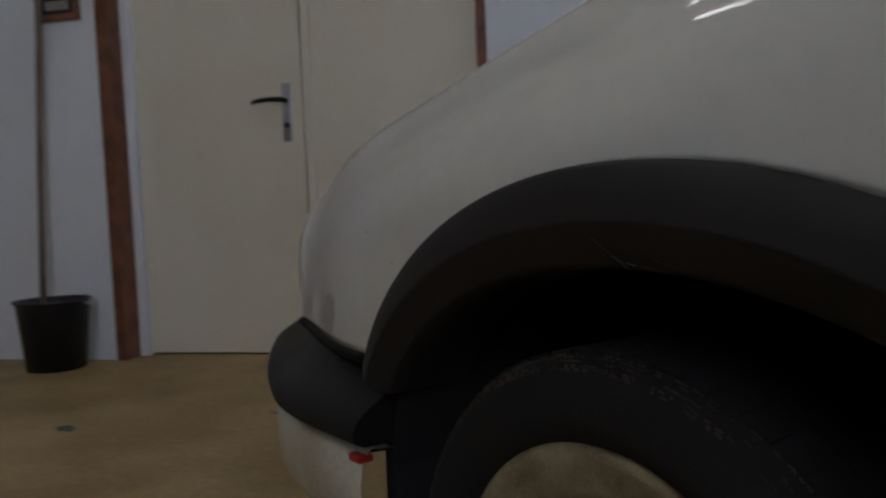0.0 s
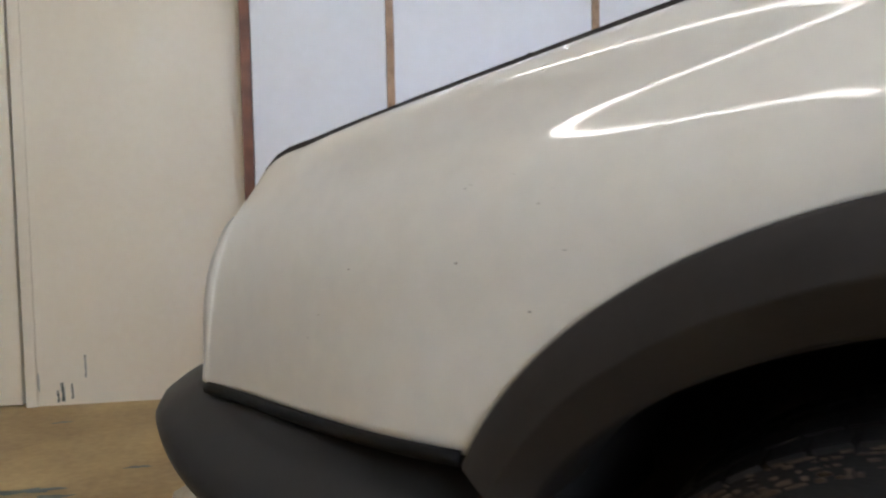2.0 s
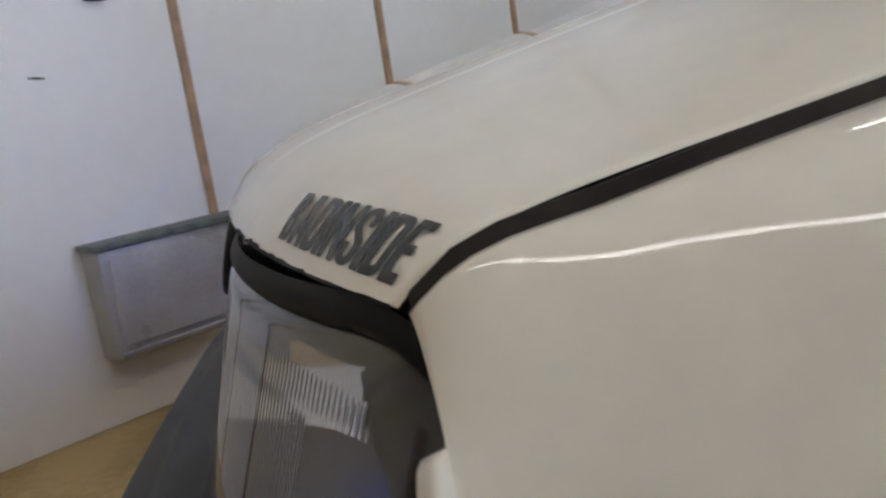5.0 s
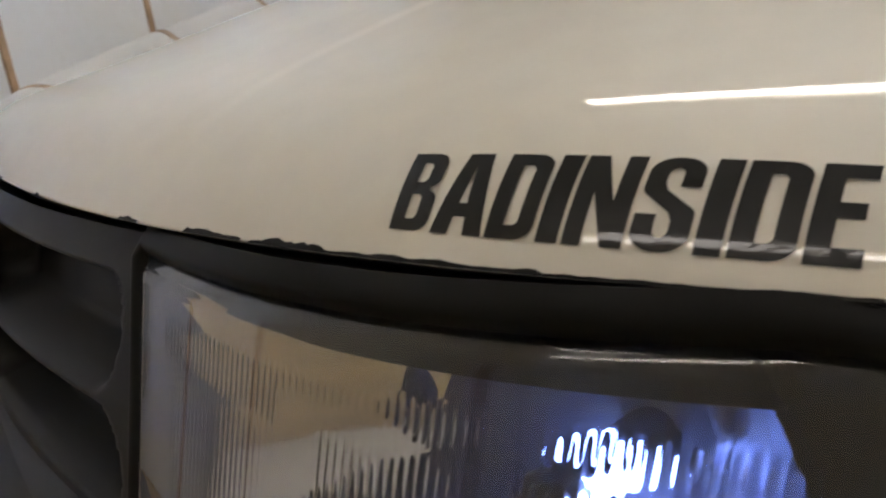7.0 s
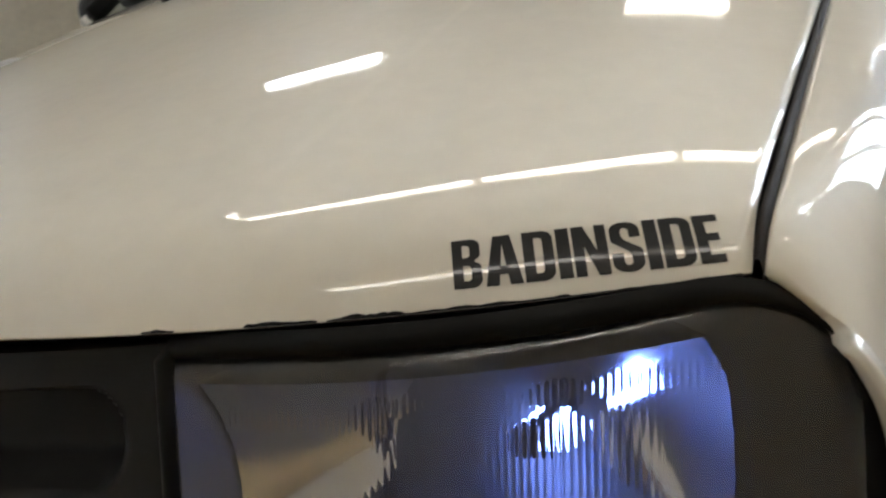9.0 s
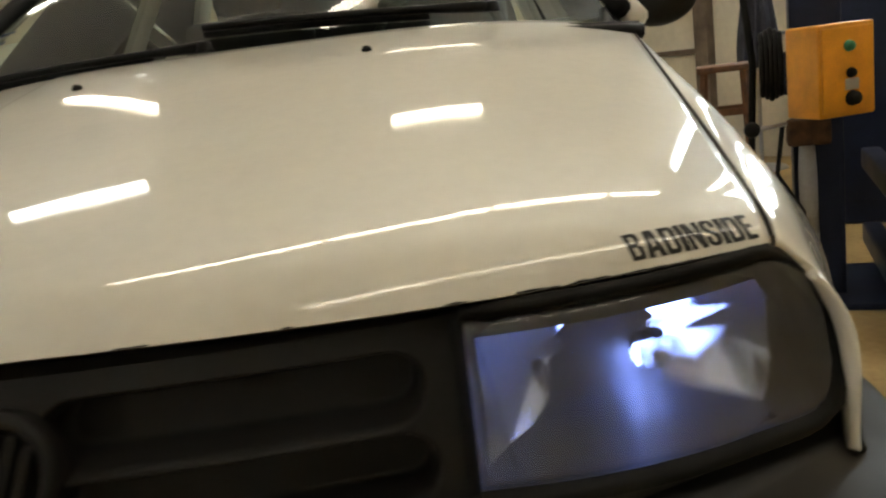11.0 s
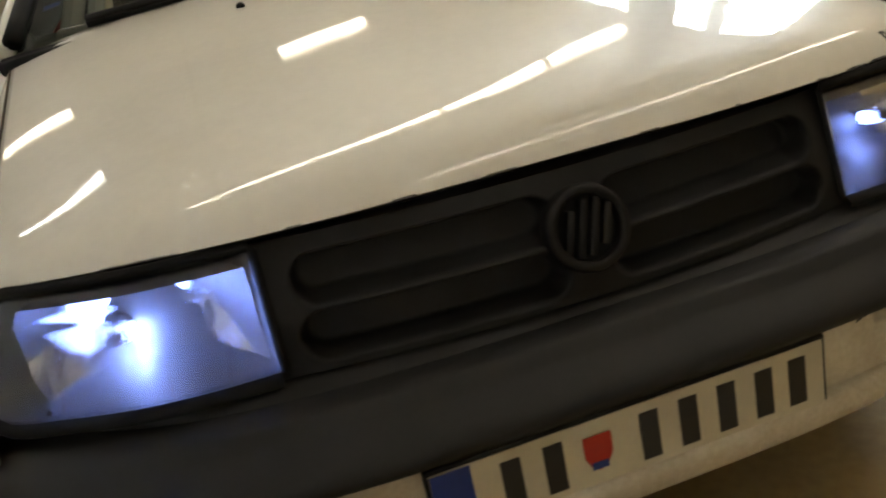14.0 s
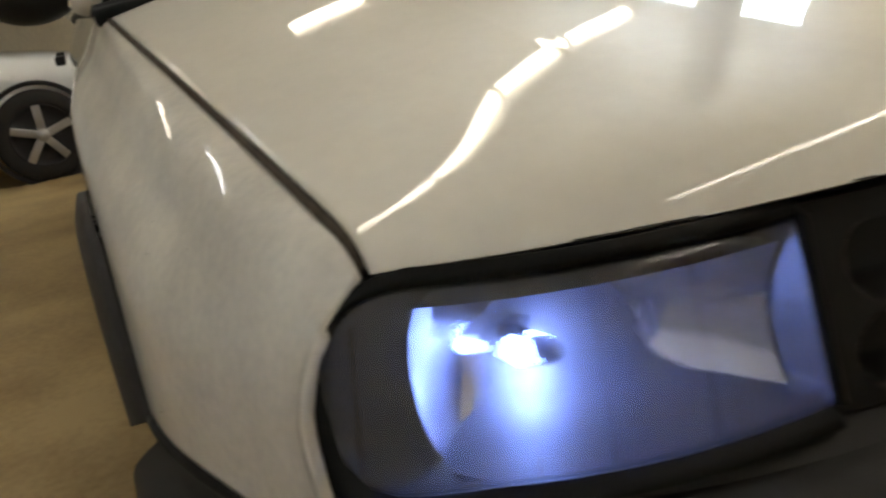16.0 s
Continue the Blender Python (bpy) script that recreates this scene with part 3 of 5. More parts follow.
GLYPHS = {
    "I": [[(0, 0), (1, 0), (1, 1), (0, 1)]],
    "D": [bowl_shape(0, 1, 0, 1, 0.40, 0.17), bowl_shape(0.37, 0.65, 0.15, 0.85, 0.13, 0.07)],
    "B": [[(0, 0), *corner(0.64, 0.16, 0.36, 0.16, -90, 0), *corner(0.70, 0.38, 0.30, 0.12, 0, 75), *corner(0.70, 0.66, 0.28, 0.12, -75, 0), *corner(0.62, 0.84, 0.36, 0.16, 0, 90), (0, 1)],
          bowl_shape(0.36, 0.64, 0.14, 0.44, 0.13, 0.07), bowl_shape(0.36, 0.62, 0.60, 0.86, 0.13, 0.07)],
    "A": [[(0, 0), (0.35, 0), (0.39, 0.20), (0.61, 0.20), (0.65, 0), (1, 0), (0.73, 1), (0.27, 1)], [(0.425, 0.36), (0.575, 0.36), (0.50, 0.80)]],
    "N": [[(0, 0), (0.32, 0), (0.32, 0.56), (0.66, 0), (1, 0), (1, 1), (0.68, 1), (0.68, 0.47), (0.35, 1), (0, 1)]],
    "E": [[(0, 0), (1, 0), (1, 0.16), (0.44, 0.16), (0.44, 0.43), (0.92, 0.43), (0.92, 0.59), (0.44, 0.59), (0.44, 0.84), (1, 0.84), (1, 1), (0, 1)]],
    "S": [[*corner(0.45, 0.18, 0.45, 0.18, 180, 270), *corner(0.55, 0.18, 0.45, 0.18, -90, 0), (1, 0.34), *corner(0.72, 0.36, 0.28, 0.12, 0, 60), (0.44, 0.62), (0.37, 0.70), *corner(0.50, 0.80, 0.13, 0.07, 180, 0), (0.63, 0.66), (0.98, 0.66), (0.98, 0.80),
           *corner(0.55, 0.82, 0.43, 0.18, 0, 90), *corner(0.45, 0.82, 0.43, 0.18, 90, 180), (0.02, 0.68), *corner(0.30, 0.64, 0.28, 0.12, 180, 240), (0.56, 0.38), (0.63, 0.30), *corner(0.50, 0.20, 0.13, 0.07, 0, -180), (0.37, 0.36), (0, 0.36)]],
}
bm = bmesh.new()
for ch, a0, a1 in zip("BADINSIDE", (0.0, 0.122, 0.270, 0.396, 0.456, 0.594, 0.722, 0.782, 0.908), (0.110, 0.262, 0.384, 0.446, 0.584, 0.710, 0.772, 0.896, 1.0)):
    outline = bpy.data.curves.new("lettering", "CURVE")
    outline.dimensions, outline.fill_mode = "2D", "BOTH"
    for ring in GLYPHS[ch]:
        line = outline.splines.new("POLY")
        line.points.add(len(ring) - 1)
        for q, (a, b) in zip(line.points, ring):
            q.co = (a0 + (a1 - a0) * a, b, 0, 1)
        line.use_cyclic_u = True
    tob = new("lettering_tmp", outline)
    me = bpy.data.meshes.new_from_object(tob.evaluated_get(bpy.context.evaluated_depsgraph_get()))
    bpy.data.objects.remove(tob)
    bm.from_mesh(me)
for k in range(1, 20):
    bmesh.ops.bisect_plane(bm, geom=[*bm.verts, *bm.edges, *bm.faces], plane_co=(0.05 * k, 0, 0), plane_no=(1, 0, 0))
for k in range(1, 14):
    bmesh.ops.bisect_plane(bm, geom=[*bm.verts, *bm.edges, *bm.faces], plane_co=(0, 0.075 * k, 0), plane_no=(0, 1, 0))
bmesh.ops.triangulate(bm, faces=bm.faces)
for v in bm.verts:
    a, b = v.co.x, v.co.y
    xf, xr = 0.5432 + 0.128 * a, 0.5362 + 0.1272 * a
    foot, top = Vector((xf, lip_y(xf) + 0.0060 - 0.0008 * a ** 3)), Vector((xr, lip_y(xr) + 0.0277 + 0.0043 * (1 - (1 - clamp01(a)) ** 1.8)))
    p = foot.lerp(top, b * (1 - 0.15 * (1 - b)))
    v.co = Vector((p.x, p.y, bonnet_z(p.x, p.y) + 0.0009 + v.co.z))
part("lettering", bm, M_DECAL, bon, "bold black vinyl sticker that reads BADINSIDE", smooth=False)

# ---- wings
side_x = smooth_curve([0.19, 0.235, 0.28, 0.34, 0.42, 0.52, 0.66, 0.90, 1.3, 2.5, 3.5, 4.05, 4.3, 4.36],
                      [0.722, 0.747, 0.768, 0.789, 0.808, 0.824, 0.836, 0.843, 0.846, 0.847, 0.835, 0.80, 0.74, 0.70])
WY, WZ = 0.947, 0.372


def arch_z(y, a=0.384, b=0.282, centre=WY):
    t = (y - centre) / a
    return WZ + b * math.sqrt(1 - t * t) if abs(t) < 1 else None


def wing_foot(y):
    z = arch_z(y)
    if z is not None and y > 0.588:
        return z
    if y <= 0.6:
        return 0.468 + 0.004 * clamp01((y - 0.2) / 0.38)
    r = arch_z(y, centre=3.36)
    return r if r is not None else 0.24


SLOPE = smooth_curve([0.03, 0.034, 0.042, 0.052, 0.066, 0.078, 0.086, 0.105, 0.145, 0.30], [0.66, 0.56, 0.52, 0.49, 0.48, 0.46, 0.41, 0.28, 0.12, 0.03])
DROPS = steps(0.03, 0.30, 135)
LEAN = [sum(SLOPE(h) for h in DROPS[k:]) * 0.002 for k in range(len(DROPS))]


def lean(y, h):
    """How far the flank lies inside its widest line, h below the gap; a soft swage runs above the wheel arch."""
    swage = 0.0095 * ease((y - 0.42) / 0.14) * ease((2.4 - y) / 0.6)
    return float(np.interp(h, DROPS, LEAN)) + swage * ease((0.103 - h) / 0.050)


def bulge(y, h):
    """The lower flank swells out towards the wheel arch."""
    return 0.022 * ease((y - 0.30) / 0.26) * ease((1.75 - y) / 0.4) * ease((h - 0.06) / 0.10)


def drop_share(s):
    return 0.17 * s / 0.3 if s < 0.3 else 0.17 + 0.56 * (s - 0.3) / 0.45 if s < 0.75 else 0.73 + 0.27 * (s - 0.75) / 0.25


def body_section(y, s):
    """From the bonnet gap or belt line (s = 0) round the shoulder and down to the foot (s = 1)."""
    gx, gz, sx, zb = gap_x(y) + 0.0035 - 0.001 * ease((y - 0.25) / 0.5), gap_z(y) - (0.004 if y < 1.29 else 0.004 * (1 - ease((y - 1.29) / 0.3))), side_x(y), wing_foot(y)
    H = gz - zb
    mid = min(0.13, 0.73 * H)
    if s < 0.3:
        t = s / 0.3
        xe = sx - lean(y, 0.03)
        p = [(gx, 0), (gx + 0.55 * (xe - gx), 0.002), (xe - 0.0082, 0.0176), (xe, 0.03)]
        c = [(1 - t) ** 3, 3 * t * (1 - t) ** 2, 3 * t * t * (1 - t), t ** 3]
        return Vector((sum(k * q[0] for k, q in zip(c, p)), y, gz - sum(k * q[1] for k, q in zip(c, p))))
    h = 0.03 + (mid - 0.03) * (s - 0.3) / 0.45 if s < 0.75 else mid + (H - mid) * (s - 0.75) / 0.25
    return Vector((sx - lean(y, h) + bulge(y, h) - 0.012 * clamp01((0.42 - gz + h) / 0.2), y, gz - h))


nose_y = smooth_curve([0, 0.14, 0.31, 0.50, 0.70, 0.88, 1.0], [0.256, 0.260, 0.258, 0.251, 0.242, 0.235, 0.230])


def mirror_bm(bm, side):
    if side < 0:
        bmesh.ops.scale(bm, vec=(-1, 1, 1), verts=bm.verts)
    return bm


wing_u = sorted({*[(i / 40) ** 1.5 for i in range(41)], *[clamp01((0.5 + 0.37 * (1 - math.cos(a)) - 0.0 - 0.2) / 1.28) for a in steps(0.4, math.pi, 26)], *steps(0.27, 0.36, 14)})
edge_x = smooth_curve([0, 0.08, 0.20, 0.37, 0.51, 0.72, 1.0], [0.6865, 0.713, 0.736, 0.751, 0.756, 0.755, 0.751])


def wing_point(u, s):
    f = drop_share(s)
    y0 = nose_y(f)
    p = body_section(y0 + (1.49 - y0) * u, s)
    edge = Vector((edge_x(f), y0, 0.670 - 0.203 * f))
    return p.lerp(edge, (1 - ease(u / 0.085)) * ease(f / 0.15))


for side in (1, -1):
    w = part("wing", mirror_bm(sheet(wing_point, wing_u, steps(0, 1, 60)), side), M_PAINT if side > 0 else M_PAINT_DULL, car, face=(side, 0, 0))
    solid(w, 0.012)
    # black plastic arch trim: face, rolled lip and return
    prof = [(0.0, -0.004), (0.0, 0.006), (0.05, 0.0095), (0.28, 0.0155), (0.52, 0.0210), (0.55, 0.0213), (0.58, 0.0200), (0.95, 0.0075), (1.0, 0.004), (1.03, -0.03), (1.02, -0.09)]
    def flare(u, k, side=side):
        ang = 0.345 + (math.pi - 0.345) * u
        q, out = prof[k]
        a, b = 0.384 - 0.052 * q, 0.282 - 0.072 * q
        y = WY - a * math.cos(ang)
        z = WZ + b * math.sin(ang)
        if ang > math.pi * 0.93:
            z -= (ang / math.pi - 0.93) * 1.6
        return Vector((side * (side_x(y) + bulge(y, 0.3) + out), y, z))
    part("arch_trim", sheet(flare, steps(0, 1, 60), range(len(prof))), M_TRIM, car, "matt black plastic wheel arch trim")
    liner = sheet(lambda u, v, side=side: Vector((side * (0.84 - 0.36 * v), WY - 0.345 * math.cos(math.pi * u), 0.36 + 0.24 * math.sin(math.pi * u))), steps(0, 1, 24), steps(0, 1, 3))
    part("arch_liner", liner, M_LINER, car)
    part("arch_wall", boxed(*sorted((side * 0.47, side * 0.49)), 0.55, 1.30, 0.2, 0.66, 0), M_LINER, car)
    def gap_strip(u, v, side=side):
        y = 0.257 + 1.033 * u
        return Vector((side * (gap_x(y) - 0.0035 + (0.0, 0.002, 0.0045, 0.0085)[v]), y, gap_z(y) - (0.004, -0.002, -0.002, 0.02)[v]))
    part("wing_gap", sheet(gap_strip, steps(0, 1, 60), range(4)), M_GAP if side > 0 else M_GAP_PALE, car, "black gap strip beside the bonnet" if side > 0 else "paler grey-brown gap strip beside the bonnet")

for y0, z0, y1, z1 in ((0.934, 0.603, 0.958, 0.581), (0.957, 0.587, 0.964, 0.585), (0.981, 0.590, 0.985, 0.588)):
    part("scratch", rod([(side_x(y0) + bulge(y0, 0.3) + 0.0185 + 0.5 * (z0 + (z1 - z0) * t - 0.603), y0 + (y1 - y0) * t, z0 + (z1 - z0) * t) for t in steps(0, 1, 4)], [0.0003, 0.0009, 0.0006, 0.001, 0.0003], 5), M_SCUFF, car, "pale scratch in the arch trim")

# ---- wheels
def wheel(x, y, steer, side):
    w = part("wheel", turned([(0.086, 0.0), (0.108, 0.012), (0.128, 0.006), (0.144, 0.024), (0.166, 0.028), (0.178, 0.038), (0.185, 0.033), (0.178, 0.020), (0.174, -0.02), (0.174, -0.15)], 56, "x"), M_RIM, car, "cream painted steel wheel with rust")
    ty = turned([(0.176, 0.024), (0.188, 0.042), (0.206, 0.052), (0.228, 0.050), (0.2385, 0.043), (0.2395, 0.041), (0.246, 0.036), (0.252, 0.022), (0.254, 0.0), (0.254, -0.12), (0.242, -0.165), (0.21, -0.176), (0.176, -0.15)], 72, "x")
    part("tyre", ty, M_TYRE, w, "worn black tyre with dried mud")
    blocks = bmesh.new()
    for i in range(60):
        a = 2 * math.pi * i / 60
        for j, off in enumerate((0.005, -0.04, -0.085, -0.125)):
            box(blocks, off - 0.018, off + 0.018, -0.011, 0.011, 0.250, 0.2549, 0, Matrix.Rotation(a + 0.04 * (j % 2), 4, "X"))
    part("tread", blocks, M_TYRE, w, smooth=False)
    rnd = random.Random(5)
    mud = bmesh.new()
    for i in range(420):
        r = rnd.choice((0.2415, 0.244, 0.247, 0.2495, 0.251))
        off = float(np.interp(r, [0.2395, 0.246, 0.252], [0.0412, 0.0362, 0.0222]))
        w_, h_ = rnd.uniform(0.0005, 0.0032), rnd.uniform(0.0004, 0.0017)
        a = rnd.gauss(0.3, 0.9)
        box(mud, off - 0.0008, off + 0.0006, -w_, w_, r - h_, r + h_, 0, Matrix.Rotation(a, 4, "X"))
    tagged(part("mud", mud, M_MUD, w, smooth=False), "dried brown mud specks on the tyre shoulder", kind="stuff")
    part("hub", turned([(0, 0.02), (0.04, 0.02), (0.055, 0.008), (0.070, 0.004), (0.088, -0.004)], 32, "x"), M_HUB, w, "rusty brown hub")
    for i in range(4):
        a = math.pi / 4 + i * math.pi / 2
        part("wheel_bolt", turned([(0, 0.018), (0.009, 0.016), (0.010, 0.0)], 6, "x", pose(0.004, 0.05 * math.cos(a), 0.05 * math.sin(a))), M_STEEL, w)
    w.matrix_basis = pose(x, y, 0.256) @ Matrix.Rotation(steer, 4, "Z") @ Matrix.Diagonal((side, 1, 1, 1))
    return w


for y in (0.885, 3.36):
    for side in (1, -1):
        wheel(side * 0.795, y, 0.0, side)

def lamp_face(u, t):
    """u from the grille (0) to the wing (1); t from foot (0) to top (1)."""
    x = 0.388 + 0.343 * u
    r, q = max(0.0, (x - 0.660) / 0.071), max(0.0, (x - 0.701) / 0.03)
    high = 0.664 - 0.066 * (1 - math.sqrt(max(0.0, 1 - r * r)))
    low = 0.525 + 0.03 * (1 - math.sqrt(max(0.0, 1 - q * q))) - 0.004 * ease((u - 0.7) / 0.2)
    z = low + (high - low) * t
    return Vector((x, 0.119 + 0.1165 * u ** 2.4 + (0.26 + 0.11 * u) * (z - 0.525), z))


# ---- bumper
def bumper_plan(a, grow=0.0):
    """Round the nose from the right end (a = -1) to the left end (a = 1)."""
    t = a * math.pi / 2
    c, s = abs(math.cos(t)), math.sin(t)
    x = (0.852 + grow) * math.copysign(abs(s) ** (2 / 3.4), s)
    y = 0.575 - (0.58 + grow) * c ** (2 / 2.9)
    return x * (1 + 0.028 * ease((y - 0.2) / 0.3)), y


BP = [(-0.085, 0.494), (-0.055, 0.488), (-0.047, 0.481), (-0.040, 0.468), (-0.032, 0.460), (-0.020, 0.450), (-0.006, 0.440), (0.006, 0.428), (0.011, 0.415), (0.009, 0.402), (-0.002, 0.396), (-0.03, 0.394), (-0.08, 0.394)]


def bumper_point(a, k):
    g, z = BP[k]
    past, a = max(0.0, abs(a) - 1), max(-1, min(1, a))
    x, y = bumper_plan(a, g)
    y += past
    drop = 0.030 * ease((abs(a) - 0.50) / 0.3)
    low = -0.020 + 0.030 * ease((abs(a) - 0.58) / 0.30)
    f = (z - 0.394) / 0.118
    return Vector((x, y, z - drop * f - low * (1 - f)))


foot = [wing_point((y - 0.220) / 1.27, 1) + Vector((0.001, 0, -0.003)) for y in steps(0.226, 0.575, 20)]
for side in (1, -1):
    part("bumper_seal", mirror_bm(rod(foot, [0.003] + [0.006] * 20, 8), side), M_SEAL, car, "black rubber strip between wing and bumper")


def apron_point(a, v):
    low = bumper_point(a, 0)
    x = low.x * 0.985
    y = 0.094 + 0.045 * (abs(x) / 0.40) ** 2 if abs(x) < 0.388 else lamp_face(clamp01((abs(x) - 0.388) / 0.343), 0).y + 0.004
    return low.lerp(Vector((x, max(y, low.y - 0.03), 0.512)), v)


bumper = part("bumper", sheet(bumper_point, [-1.029, -1.015, *steps(-1, 1, 120), 1.015, 1.029], range(len(BP))), M_PLASTIC, car, "scuffed matt black plastic bumper")
for side in (1, -1):
    part("bumper_end", sheet(lambda k, v, side=side: bumper_point(side * 1.029, int(k)).lerp(Vector((side * 0.62, 0.606, 0.43)), v), range(len(BP)), steps(0, 1, 3)), M_PLASTIC, bumper)
VP = [(-0.07, 0.396), (-0.062, 0.37), (-0.06, 0.33), (-0.058, 0.285), (-0.044, 0.270), (-0.04, 0.255), (-0.05, 0.24), (-0.1, 0.225), (-0.16, 0.215)]


def pocket(x, z):
    """Depth of the sunk fields in the valance."""
    ax = abs(x)
    d = 0.014 * ease((0.050 - abs(ax - 0.436)) / 0.006) * ease((0.024 - abs(z - 0.374)) / 0.005)
    r = math.hypot(ax - 0.552, z - 0.366)
    ragged = 0.008 * math.sin(z * 170) + 0.005 * math.sin(z * 410 + 1)
    cut = ease((ax - 0.588 + ragged) / 0.006) + ease((ax - 0.500) / 0.004) * ease((0.352 - z + 0.5 * ragged) / 0.006)
    return d + 0.05 * ease((0.019 - r) / 0.005) + 0.07 * clamp01(cut) * ease((z - 0.296) / 0.004)


def valance_point(a, z):
    ks = [p[1] for p in VP]
    g = float(np.interp(-z, [-k for k in ks], [p[0] for p in VP]))
    x, y = bumper_plan(a, g)
    return Vector((x, y + pocket(x, z), z - 0.03 * ease((abs(a) - 0.4) / 0.5) * clamp01((z - 0.2) / 0.2)))


va = part("valance", sheet(valance_point, steps(-0.362, 0.362, 300), sorted({*steps(0.396, 0.29, 60), *steps(0.29, 0.27, 4)}, reverse=True)), M_VALANCE, car, "dirty cracked cream lower bumper skirt")
for side in (1, -1):
    part("tow_hole", turned([(0.0, 0.0), (0.016, 0.0), (0.017, -0.02)], 24, "y", pose(side * 0.552, 0.135, 0.364)), M_DARK, va)
    fr = bmesh.new()
    for x0, x1, z0, z1 in ((0.381, 0.491, 0.3455, 0.349), (0.381, 0.3845, 0.349, 0.396), (0.4875, 0.491, 0.349, 0.396)):
        box(fr, *sorted((side * x0, side * x1)), 0.076, 0.098, z0, z1, 0.001)
    part("slot_frame", fr, M_PLASTIC, va, smooth=False)
part("crack", rod([(0.40, 0.074, 0.318), (0.43, 0.079, 0.322), (0.47, 0.088, 0.326), (0.50, 0.096, 0.338), (0.54, 0.108, 0.337)], [0.0006, 0.0016, 0.001, 0.0013, 0.0005], 8), M_SEAL, va, "dark crack in the skirt")
part("tape_end", boxed(0.862, 0.8792, 0.578, 0.600, 0.368, 0.376, 0.002), M_RED, va, "scrap of red tape")

for side in (1, -1):
    part("arch_foot", boxed(*sorted((side * 0.60, side * 0.838)), 0.580, 0.600, 0.20, 0.40, 0.008), M_LINER, car)
part("apron", sheet(apron_point, steps(-0.5, 0.5, 80), steps(0, 1, 5)), M_PLASTIC, car, "black panel between bumper and lamps")

def lip_point(a, k):
    g, h = ((-0.08, 0.97), (-0.054, 1.0), (-0.044, 0.92), (-0.040, 0.6), (-0.042, 0.2), (-0.052, 0.0), (-0.10, -0.12))[k]
    past, a = max(0.0, abs(a) - 1), max(-1, min(1, a))
    x, y = bumper_plan(a, g + 0.042 * ease((abs(a) - 0.33) / 0.25))
    y += past
    top = 0.288 + 0.092 * ease((abs(a) - 0.36) / 0.38)
    low = 0.238 + 0.070 * ease((abs(a) - 0.33) / 0.36) - 0.020 * ease((abs(a) - 0.72) / 0.15)
    return Vector((x, y, low + (top - low) * h))


part("lower_lip", sheet(lip_point, [-1.024, -1.012, *steps(-1, 1, 180), 1.012, 1.024], range(7)), M_VALANCE, car, "dirty cream lower lip below the bumper")
# dark sheet added behind the skirt, its colour standing for the shade there
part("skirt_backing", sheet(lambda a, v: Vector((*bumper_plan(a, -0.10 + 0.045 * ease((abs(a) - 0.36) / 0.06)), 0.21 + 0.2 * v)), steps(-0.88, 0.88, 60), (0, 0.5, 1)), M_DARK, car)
for x, y0, z, w in ((0.36, -0.012, 0.432, 0.020), (0.30, -0.015, 0.425, 0.010), (-0.33, -0.012, 0.43, 0.016)):
    rnd = random.Random(int(abs(x) * 100))
    sc = bmesh.new()
    for k in range(9):
        cx, cz, L = x + rnd.uniform(-w, w), z + rnd.uniform(-0.006, 0.006), rnd.uniform(0.004, w)
        pts = []
        for t in steps(0, 1, 4):
            px = cx + L * (t - 0.5)
            g = float(np.interp(-cz, [-q[1] for q in BP[:10]], [q[0] for q in BP[:10]]))
            pts.append((px, 0.575 - (0.58 + g) * (1 - (abs(px) / (0.852 + g)) ** 3.4) ** (1 / 2.9) - 0.0004, cz + 0.004 * (t - 0.5)))
        rod(pts, [0.0003, 0.0012, 0.0016, 0.001, 0.0003], 5, sc)
    part("scuff", sc, M_SCUFF, car, "pale scraped mark in the bumper plastic")

# ---- number plate, its writing as plain bars
np_ = part("number_plate", boxed(-0.290, 0.262, -0.032, -0.024, 0.292, 0.398, 0.003), M_PLASTIC, car, "black plate holder")
np_.location = (0.022, 0.076, -0.017)
part("plate_face", boxed(-0.285, 0.256, -0.0345, -0.0325, 0.298, 0.393, 0.001), M_PLATE, np_, "cream reflective number plate", smooth=False)
part("plate_band", boxed(-0.2845, -0.234, -0.0362, -0.035, 0.299, 0.392, 0), M_BLUE, np_, "blue end band", smooth=False)
for x in (-0.185, -0.130, 0.0, 0.055, 0.110, 0.165, 0.215):
    part("plate_bar", boxed(x - 0.013, x + 0.013, -0.0364, -0.035, 0.312, 0.380, 0.001), M_PLATE_INK, np_, smooth=False)
shield = bmesh.new()
shield.faces.new([shield.verts.new((-0.072 + p[0], -0.0364, 0.348 + p[1])) for p in ((-0.019, 0.025), (0.019, 0.025), (0.019, -0.004), (0.012, -0.018), (0, -0.026), (-0.012, -0.018), (-0.019, -0.004))])
part("plate_shield", shield, M_RED, np_, "small red shield", smooth=False)
part("shield_base", boxed(-0.083, -0.061, -0.0376, -0.0368, 0.325, 0.335, 0), M_BLUE, np_, smooth=False)

# ---- grille with two rows of slots and a plain round badge
def slot(x, z, x0, x1, z0, z1):
    r = (z1 - z0) / 2
    cz = (z0 + z1) / 2
    px = min(max(x, x0 + r), x1 - r)
    return ease((r - math.hypot(x - px, z - cz)) / 0.012 + 0.5)


def grille_point(x, t):
    z = 0.512 + 0.156 * t
    y = 0.082 + 0.045 * (abs(x) / 0.40) ** 2 + 0.045 * t
    d = max(slot(abs(x), z, 0.035, 0.345, 0.592, 0.642), slot(abs(x), z, 0.035, 0.350, 0.527, 0.577))
    bar = 0.010 * math.sin((z - 0.512) / 0.156 * math.pi)
    return Vector((x, y + 0.042 * d - bar, z))


